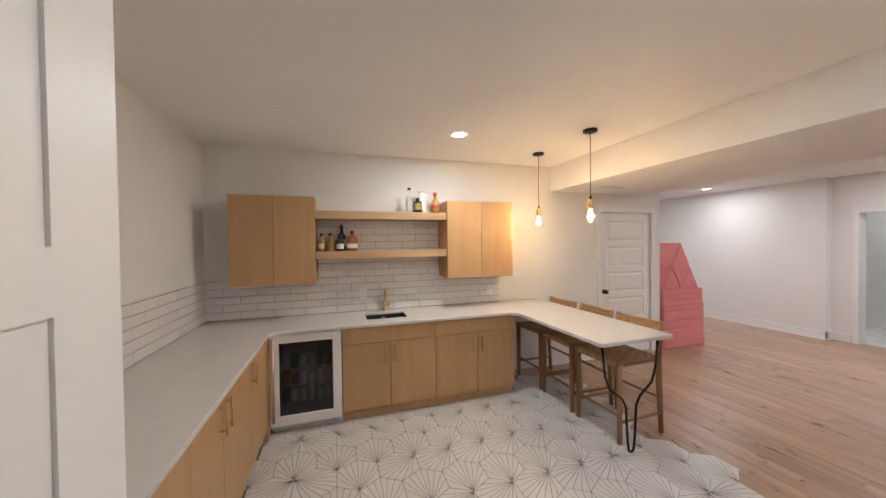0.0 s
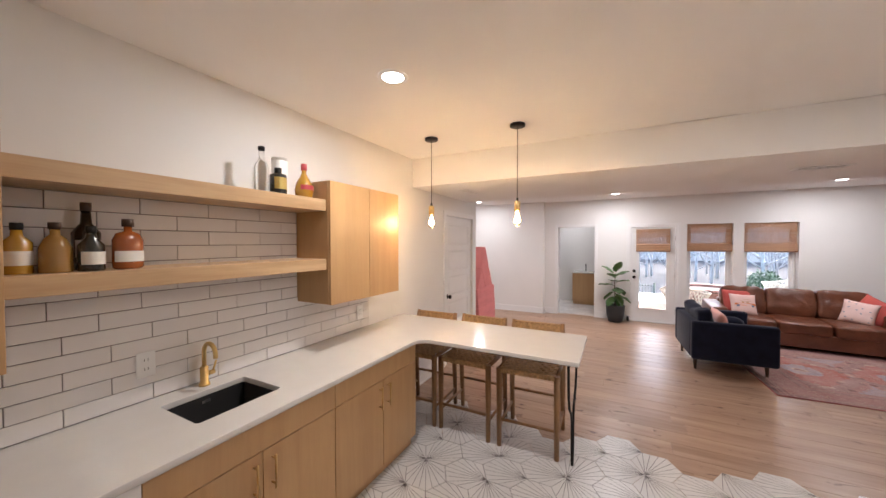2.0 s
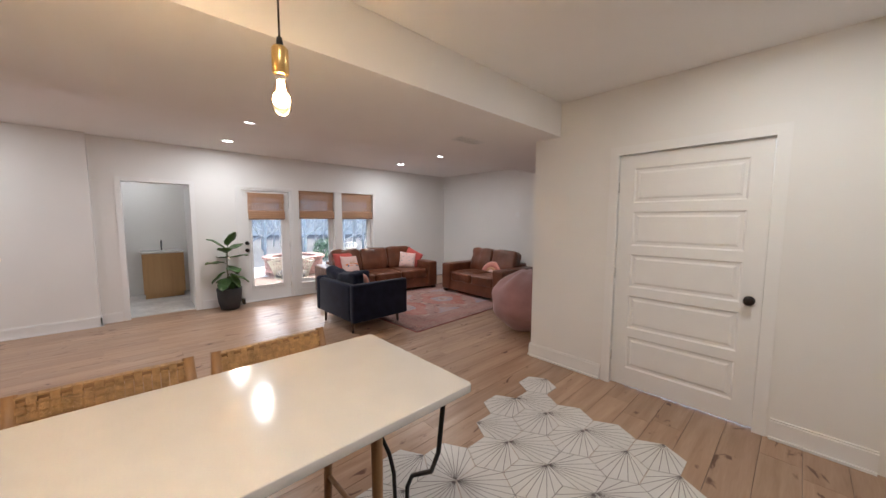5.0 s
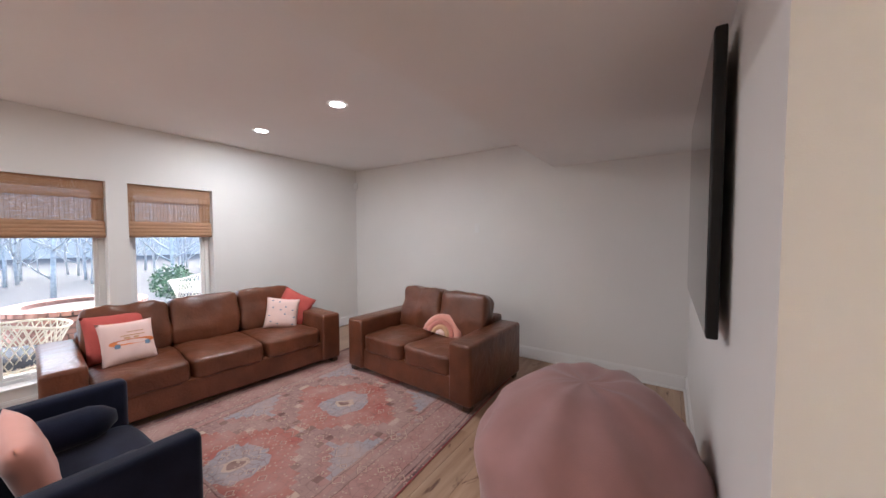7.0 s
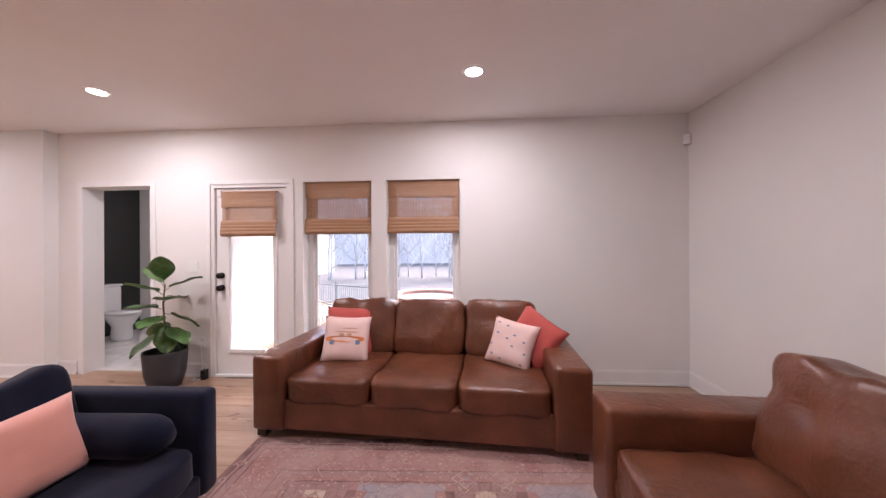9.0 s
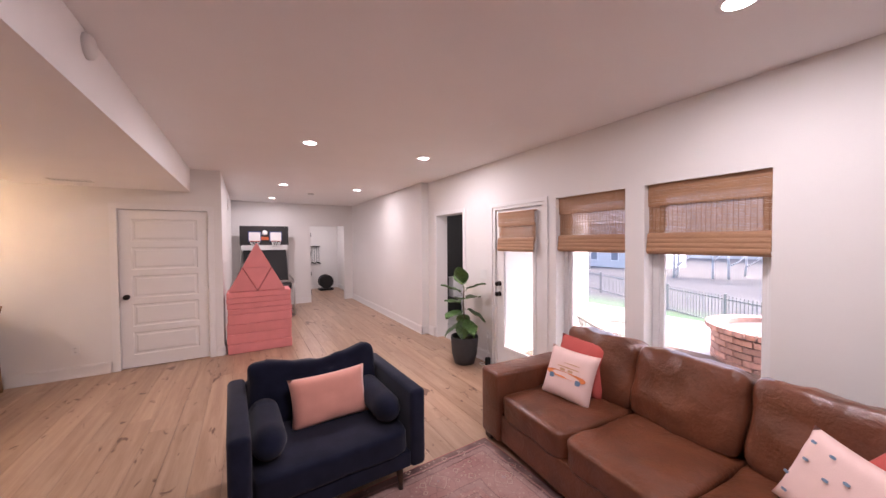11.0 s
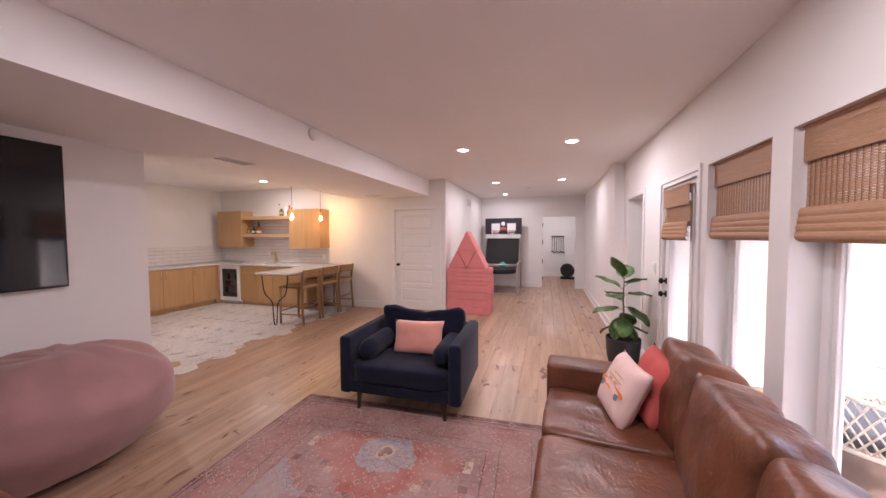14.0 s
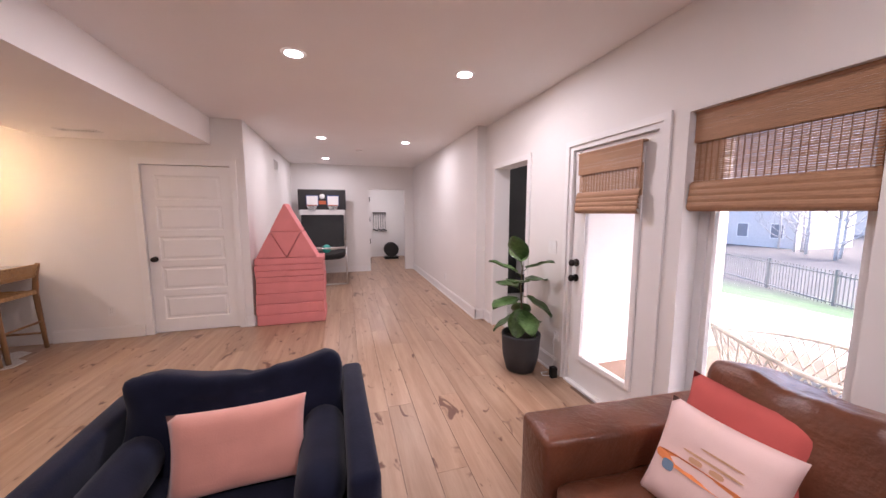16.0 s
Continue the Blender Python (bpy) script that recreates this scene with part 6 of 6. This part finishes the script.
# small evergreen by the patio edge
sb = thing("shrub", pose(14.0, -6.1, -0.1), "small round evergreen shrub by the patio", "shrub")
rs = random.Random(5)
bm = B()
for k in range(7):
    a = rs.uniform(0, 6.28)
    rod(bm, (0, 0, 0), (0.2 * math.cos(a), 0.2 * math.sin(a), 0.5), 0.015, 0.006, 6)
part("stem", bm, M_bark, sb)
bm = B()
for k in range(900):
    d = Vector((rs.gauss(0, 1), rs.gauss(0, 1), rs.gauss(0, 1))).normalized() * rs.uniform(0.6, 1.0) ** 0.5
    p = Vector((d.x * 0.42, d.y * 0.42, 0.50 + d.z * 0.40))
    u = Vector((rs.uniform(-1, 1), rs.uniform(-1, 1), rs.uniform(-1, 1))).normalized()
    w = u.cross(d).normalized()
    c_ = p + u * 0.05
    bm.faces.new([bm.verts.new(q) for q in (p, c_ + w * 0.022, p + u * 0.10, c_ - w * 0.022)])
part("leaves", bm, M_shrub, sb)["kind"] = "stuff"

stt = thing("deck_stairs", pose(11.5, 0.25, -0.05), "timber deck stairs with a dark metal railing", "stairs")
for k in range(11):
    bm = B()
    box(bm, 0.0, 1.1, 0.27 * k, 0.27 * k + 0.29, 0.17 * (k + 1) - 0.035, 0.17 * (k + 1), 0.004)
    part("tread", bm, M_stair, stt)
for x in (-0.03, 1.10):
    bm = B()
    v = [bm.verts.new(p) for p in ((x, 0, 0), (x, 3.0, 1.72), (x, 3.0, 1.98), (x, -0.0, 0.24), (x + 0.03, 0, 0), (x + 0.03, 3.0, 1.72), (x + 0.03, 3.0, 1.98), (x + 0.03, 0, 0.24))]
    for q in ((0, 1, 2, 3), (4, 5, 6, 7), (0, 1, 5, 4), (1, 2, 6, 5), (2, 3, 7, 6), (3, 0, 4, 7)):
        bm.faces.new([v[i] for i in q])
    part("stringer", bm, M_stair, stt)
    bm = B()
    rod(bm, (x, 0.05, 1.1), (x, 3.0, 2.95), 0.025)
    part("handrail", bm, M_black, stt)
    for k in range(22):
        bm = B()
        y = 0.08 + 0.133 * k
        rod(bm, (x, y, 0.1 + 0.63 * y), (x, y, 1.05 + 0.63 * y), 0.009, seg=6)
        part("baluster", bm, M_black, stt)
for y in (0.0, 3.0):
    bm = B()
    box(bm, -0.1, 0.0, y, y + 0.1, 0.0, 1.2 + 0.63 * y, 0.005)
    part("post", bm, M_stair, stt)

fn = thing("yard_fence", pose(20.2, 2.2, -1.06, 0, 0, -28), "black metal picket fence along the lawn", "fence")
bm = B()
for k in range(300):
    y = -6.5 + k * 0.12
    box(bm, -0.008, 0.008, y - 0.008, y + 0.008, -0.15, 0.95)
part("pickets", bm, M_fence, fn)["kind"] = "stuff"
for z in (0.05, 0.82):
    bm = B()
    box(bm, -0.02, 0.02, -6.5, 29.5, z, z + 0.04)
    part("rail", bm, M_fence, fn)
for k in range(16):
    bm = B()
    y = -6.5 + 2.4 * k
    box(bm, -0.03, 0.03, y - 0.03, y + 0.03, -0.6, 1.0)
    part("post", bm, M_fence, fn)


def bare_tree(seed, m, h):
    r = random.Random(seed)
    t = thing("bare_tree", m, "tall leafless winter tree", "tree", "winter woods")
    bm = B()
    lean = (r.uniform(-0.4, 0.4), r.uniform(-0.4, 0.4))
    spine = [(lean[0] * k / 6 + r.uniform(-0.08, 0.08), lean[1] * k / 6 + r.uniform(-0.08, 0.08), h * k / 6 - 0.3) for k in range(7)]
    tube(bm, spine, lambda q: 0.095 * (1 - 0.85 * q) + 0.01, 8)
    part("trunk", bm, M_bark, t)
    bm = B()

    def limb(p, d, ln, rad, depth):
        pts = [p]
        q = Vector(p)
        dd = Vector(d)
        for _ in range(4):
            dd = (dd + Vector((r.uniform(-0.25, 0.25), r.uniform(-0.25, 0.25), 0.14))).normalized()
            q = q + dd * ln / 4
            pts.append(tuple(q))
        tube(bm, pts, lambda s: rad * (1 - 0.8 * s), 5)
        if depth:
            for k in (1, 2, 3, 4):
                e = (dd + Vector((r.uniform(-1, 1), r.uniform(-1, 1), r.uniform(-0.1, 0.7)))).normalized()
                limb(pts[k], e, ln * 0.55, rad * 0.5, depth - 1)
    for k in range(14):
        z = h * r.uniform(0.08, 0.9)
        a = r.uniform(0, 6.28)
        q = Vector(spine[min(6, int(z / h * 6))])
        limb((q.x, q.y, z), (math.cos(a), math.sin(a), 0.5), h * 0.26, 0.05, 2)
    part("crown", bm, M_bark, t)
    return t


masters = [bare_tree(3, pose(24, -9, lie(24)), 11), bare_tree(8, pose(27, -16, lie(27)), 12), bare_tree(15, pose(40, 3, lie(40)), 10)]
rt = random.Random(21)
for k in range(105):
    y = -48 + 0.62 * k + rt.uniform(-1, 1) if k < 72 else -4 + 1.3 * (k - 72) + rt.uniform(-1, 1)
    x = rt.uniform(27, 52) if y < -5 else rt.uniform(36, 48)
    copy_thing(masters[k % 3], pose(x, y, lie(x) - 0.05, 0, 0, rt.uniform(0, 360)))

for hx_, hy_, hw_ in ((50, 40, 11), (48, 22, 12), (62, 62, 12)):
    hs = thing("far_house", pose(hx_, hy_, lie(hx_) - 0.1), "grey two-storey house beyond the woods", "house")
    bm = B()
    box(bm, 0, 9, -hw_ / 2, hw_ / 2, 0, 6)
    part("wall", bm, M_siding, hs)
    bm = B()
    v = [bm.verts.new(p) for p in ((-0.4, -hw_ / 2 - 0.4, 6), (9.4, -hw_ / 2 - 0.4, 6), (9.4, hw_ / 2 + 0.4, 6), (-0.4, hw_ / 2 + 0.4, 6), (4.5, -hw_ / 2 - 0.4, 9), (4.5, hw_ / 2 + 0.4, 9))]
    for q in ((0, 1, 2, 3), (0, 3, 5, 4), (1, 4, 5, 2), (0, 4, 1), (3, 2, 5)):
        bm.faces.new([v[i] for i in q])
    part("roof", bm, M_roofing, hs)
    for z in (1.0, 3.8):
        for k in range(4):
            bm = B()
            y = -hw_ / 2 + hw_ * (k + 0.5) / 4
            box(bm, -0.06, 0.02, y - 0.55, y + 0.55, z, z + 1.5)
            w_ = part("window", bm, M_white, hs)
            bm = B()
            box(bm, -0.075, -0.061, y - 0.47, y + 0.47, z + 0.08, z + 1.42)
            part("pane", bm, M_hpane, w_)

# far hillside of bare woods; haze painted pale blue, and the sheet glows
M_painted_haze = bpy.data.materials.new("painted_haze_woods")
M_painted_haze.use_nodes = True
ht = M_painted_haze.node_tree
hb = ht.nodes["Principled BSDF"]
hb.inputs["Roughness"].default_value = 1.0
hc = ht.nodes.new("ShaderNodeTexCoord")
hm = ht.nodes.new("ShaderNodeMapping")
hm.inputs["Scale"].default_value = (0.5, 0.5, 0.07)
ht.links.new(hc.outputs["Object"], hm.inputs[0])
hn = ht.nodes.new("ShaderNodeTexNoise")
hn.inputs["Scale"].default_value, hn.inputs["Detail"].default_value = 1.0, 9
ht.links.new(hm.outputs[0], hn.inputs["Vector"])
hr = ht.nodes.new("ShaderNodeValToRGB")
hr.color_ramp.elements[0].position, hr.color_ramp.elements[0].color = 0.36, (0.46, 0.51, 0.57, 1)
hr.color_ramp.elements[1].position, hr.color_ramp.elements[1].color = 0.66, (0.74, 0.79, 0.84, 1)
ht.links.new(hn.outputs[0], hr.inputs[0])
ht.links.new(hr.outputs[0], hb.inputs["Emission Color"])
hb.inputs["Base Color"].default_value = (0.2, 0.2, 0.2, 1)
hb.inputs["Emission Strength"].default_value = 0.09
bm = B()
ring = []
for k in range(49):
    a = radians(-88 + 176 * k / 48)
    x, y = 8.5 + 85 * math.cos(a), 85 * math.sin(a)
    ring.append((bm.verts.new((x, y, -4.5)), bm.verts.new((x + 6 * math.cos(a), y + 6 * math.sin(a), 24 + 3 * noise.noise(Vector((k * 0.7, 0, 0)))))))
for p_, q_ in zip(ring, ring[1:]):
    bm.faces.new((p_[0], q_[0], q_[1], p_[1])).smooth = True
structure("backdrop", bm, M_painted_haze, "self-lit backdrop of bare winter woods with painted bluish haze")

# ---------------------------------------------------------------- wall tiles
bmk = B()
TL, TH = 0.302, 0.0755
box(bmk, -0.5, 0.5, -0.5, 0.5, 0, 1)
unit = finish("tile", bmk, M_tile)
bmk = B()
e_ = 0.0016
box(bmk, -TL / 2 + e_, TL / 2 - e_, -0.010, -0.002, e_, TH - e_, 0.0022, 2)
tile_full = finish("tile", bmk, M_tile)
cut = {}


def lay(parent, along, origin, u0, u1, z0, rows_n, skip=lambda a, b, z: False):
    for r_ in range(rows_n):
        z = z0 + r_ * TH
        u = u0 - (TL / 2 if r_ % 2 else 0.0)
        while u < u1 - 0.01:
            a, b = max(u, u0), min(u + TL, u1)
            u += TL
            if b - a < 0.02 or skip(a, b, z):
                continue
            w = round(b - a, 3)
            if w >= TL - 0.001:
                me_ = tile_full
            else:
                if w not in cut:
                    bm_ = B()
                    box(bm_, -w / 2 + e_, w / 2 - e_, -0.010, -0.002, e_, TH - e_, 0.0022, 2)
                    cut[w] = finish("tile", bm_, M_tile)
                me_ = cut[w]
            ob = new("tile", me_)
            ob.parent = parent
            c = (a + b) / 2
            ob.matrix_basis = pose(c, origin, z) if along == "x" else pose(origin, c, z, 0, 0, 90)


bm = B()
box(bm, XW, 2.85, -0.004, -0.001, CT + 0.001, CT + 0.003 + 5 * TH)
box(bm, 0.736, 2.074, -0.004, -0.001, CT + 0.003 + 5 * TH, 1.885)
sp1 = tagged(part("backsplash", bm, M_grout), "white subway tile backsplash with dark grout", "backsplash")
lay(sp1, "x", 0.0, XW, 2.85, CT + 0.003, 5)
lay(sp1, "x", 0.0, 0.738, 2.072, CT + 0.003 + 5 * TH, 8)
bm = B()
box(bm, XW + 0.001, XW + 0.004, -3.02, -0.011, CT + 0.001, CT + 0.003 + 5 * TH)
sp2 = tagged(part("backsplash", bm, M_grout), "white subway tile backsplash along the long counter", "backsplash")
lay(sp2, "y", XW, -3.02, -0.011, CT + 0.003, 5)

# ---------------------------------------------------------------- hexagon floor tiles
S = 0.1647
bmk = B()
HEX = [(S * math.cos(radians(90 + 60 * k)), S * math.sin(radians(90 + 60 * k))) for k in range(6)]
g_ = 0.985
prism(bmk, [(x * g_, y * g_) for x, y in HEX], -0.004, 0.004, 0.0006)


def strip(bm, p, q, w):
    p, q = Vector(p), Vector(q)
    d = (q - p).normalized()
    nrm = Vector((-d.y, d.x)) * w / 2
    v = [bm.verts.new((*(c), 0.0045)) for c in (p + nrm, p - nrm, q - nrm, q + nrm)]
    f = bm.faces.new(v)
    f.material_index = 1


V0 = Vector(HEX[0]) * 0.97
targets = []
for a, b in ((1, 2), (2, 3), (3, 4), (4, 5)):
    A, C = Vector(HEX[a]) * 0.98, Vector(HEX[b]) * 0.98
    for t in ((0.5,) if a in (1, 4) else (0.0, 0.33, 0.67)):
        targets.append(A.lerp(C, t))
targets.append(Vector(HEX[4]) * 0.98)
for q in targets:
    strip(bmk, V0, q, 0.0032)
hex_me = finish("tile", bmk, [M_hex, M_line])
bm = B()
box(bm, 0.3, 2.95, -2.95, -0.4, -0.004, 0.0012)
hexf = structure("floor_tiling", bm, M_line, "white hexagon cement tiles with thin black fan lines")
rh = random.Random(5)
pitch_x, pitch_y = S * math.sqrt(3), 1.5 * S


FIELD = [(3.56, -0.2), (3.6, -1.03), (3.36, -1.46), (3.5, -2.09), (3.4, -2.4), (3.42, -2.88), (3.80, -3.33), (3.7, -3.79), (3.42, -3.84), (3.18, -3.5),
         (3.02, -3.30), (2.86, -3.47), (2.57, -3.52), (2.39, -3.2), (2.26, -3.05), (2.03, -3.17), (1.87, -3.3), (0.2, -3.4), (0.2, -0.2)]


def in_field(x, y):
    inside = False
    for (ax0, ay0), (bx0, by0) in zip(FIELD, FIELD[1:] + FIELD[:1]):
        if (ay0 > y) != (by0 > y) and x < ax0 + (y - ay0) * (bx0 - ax0) / (by0 - ay0):
            inside = not inside
    return inside


# columns of tiles step along y; vertices point along y, so that fan corners fall on one lattice
row = 0
for i in range(-2, 16):
    for j in range(-2, 30):
        cx = 2.905 - i * pitch_x - (pitch_x / 2 if j % 2 else 0)
        cy = -1.25 - (j - 6) * pitch_y + S
        cy = -1.25 + S * 1.0 - (j - 4) * pitch_y
        if in_field(cx, cy):
            if j % 2 == 0:
                k = 3
            else:
                k = rh.choice((1, 5, 1, 5, 3))
            ob = new("tile", hex_me)
            ob.parent = hexf
            ob.matrix_basis = pose(cx, cy, 0.0, 0, 0, 60 * k)

# ---------------------------------------------------------------- floor planks
bmk = B()
PW = 0.19
box(bmk, -PW / 2 + 0.0008, PW / 2 - 0.0008, 0, 1, -0.006, 0.0)
for v in bmk.verts:
    if v.co.z > -0.001:
        v.co.x *= 0.992
plank_me = finish("plank", bmk, M_floor)
rp = random.Random(9)
col = 0
x = 1.0
while x < 8.72:
    y = -7.12 - rp.uniform(0, 1.6)
    while y < 6.4:
        ln = rp.uniform(1.5, 2.3)
        y0, y1 = max(y, -7.12), min(y + ln, 6.45)
        mid = (y0 + y1) / 2
        y += ln
        if y1 - y0 < 0.05:
            continue
        if x < 5.4 and y0 > 0.05:
            continue
        if x < XTV - 0.1 and y1 < YK - 0.1:
            continue
        if x < 2.9 and y0 > -3.1:
            continue
        if x > 8.6 and not (-2.0 < mid < -0.3) and mid < 3.7:
            continue
        ob = new("plank", plank_me)
        ob.parent = floor
        ob.matrix_basis = Matrix.Translation((x, y0 + 0.0006, rp.uniform(-0.0003, 0.0002))) @ Matrix.Diagonal((1, y1 - y0 - 0.0012, 1, 1))
    x += PW
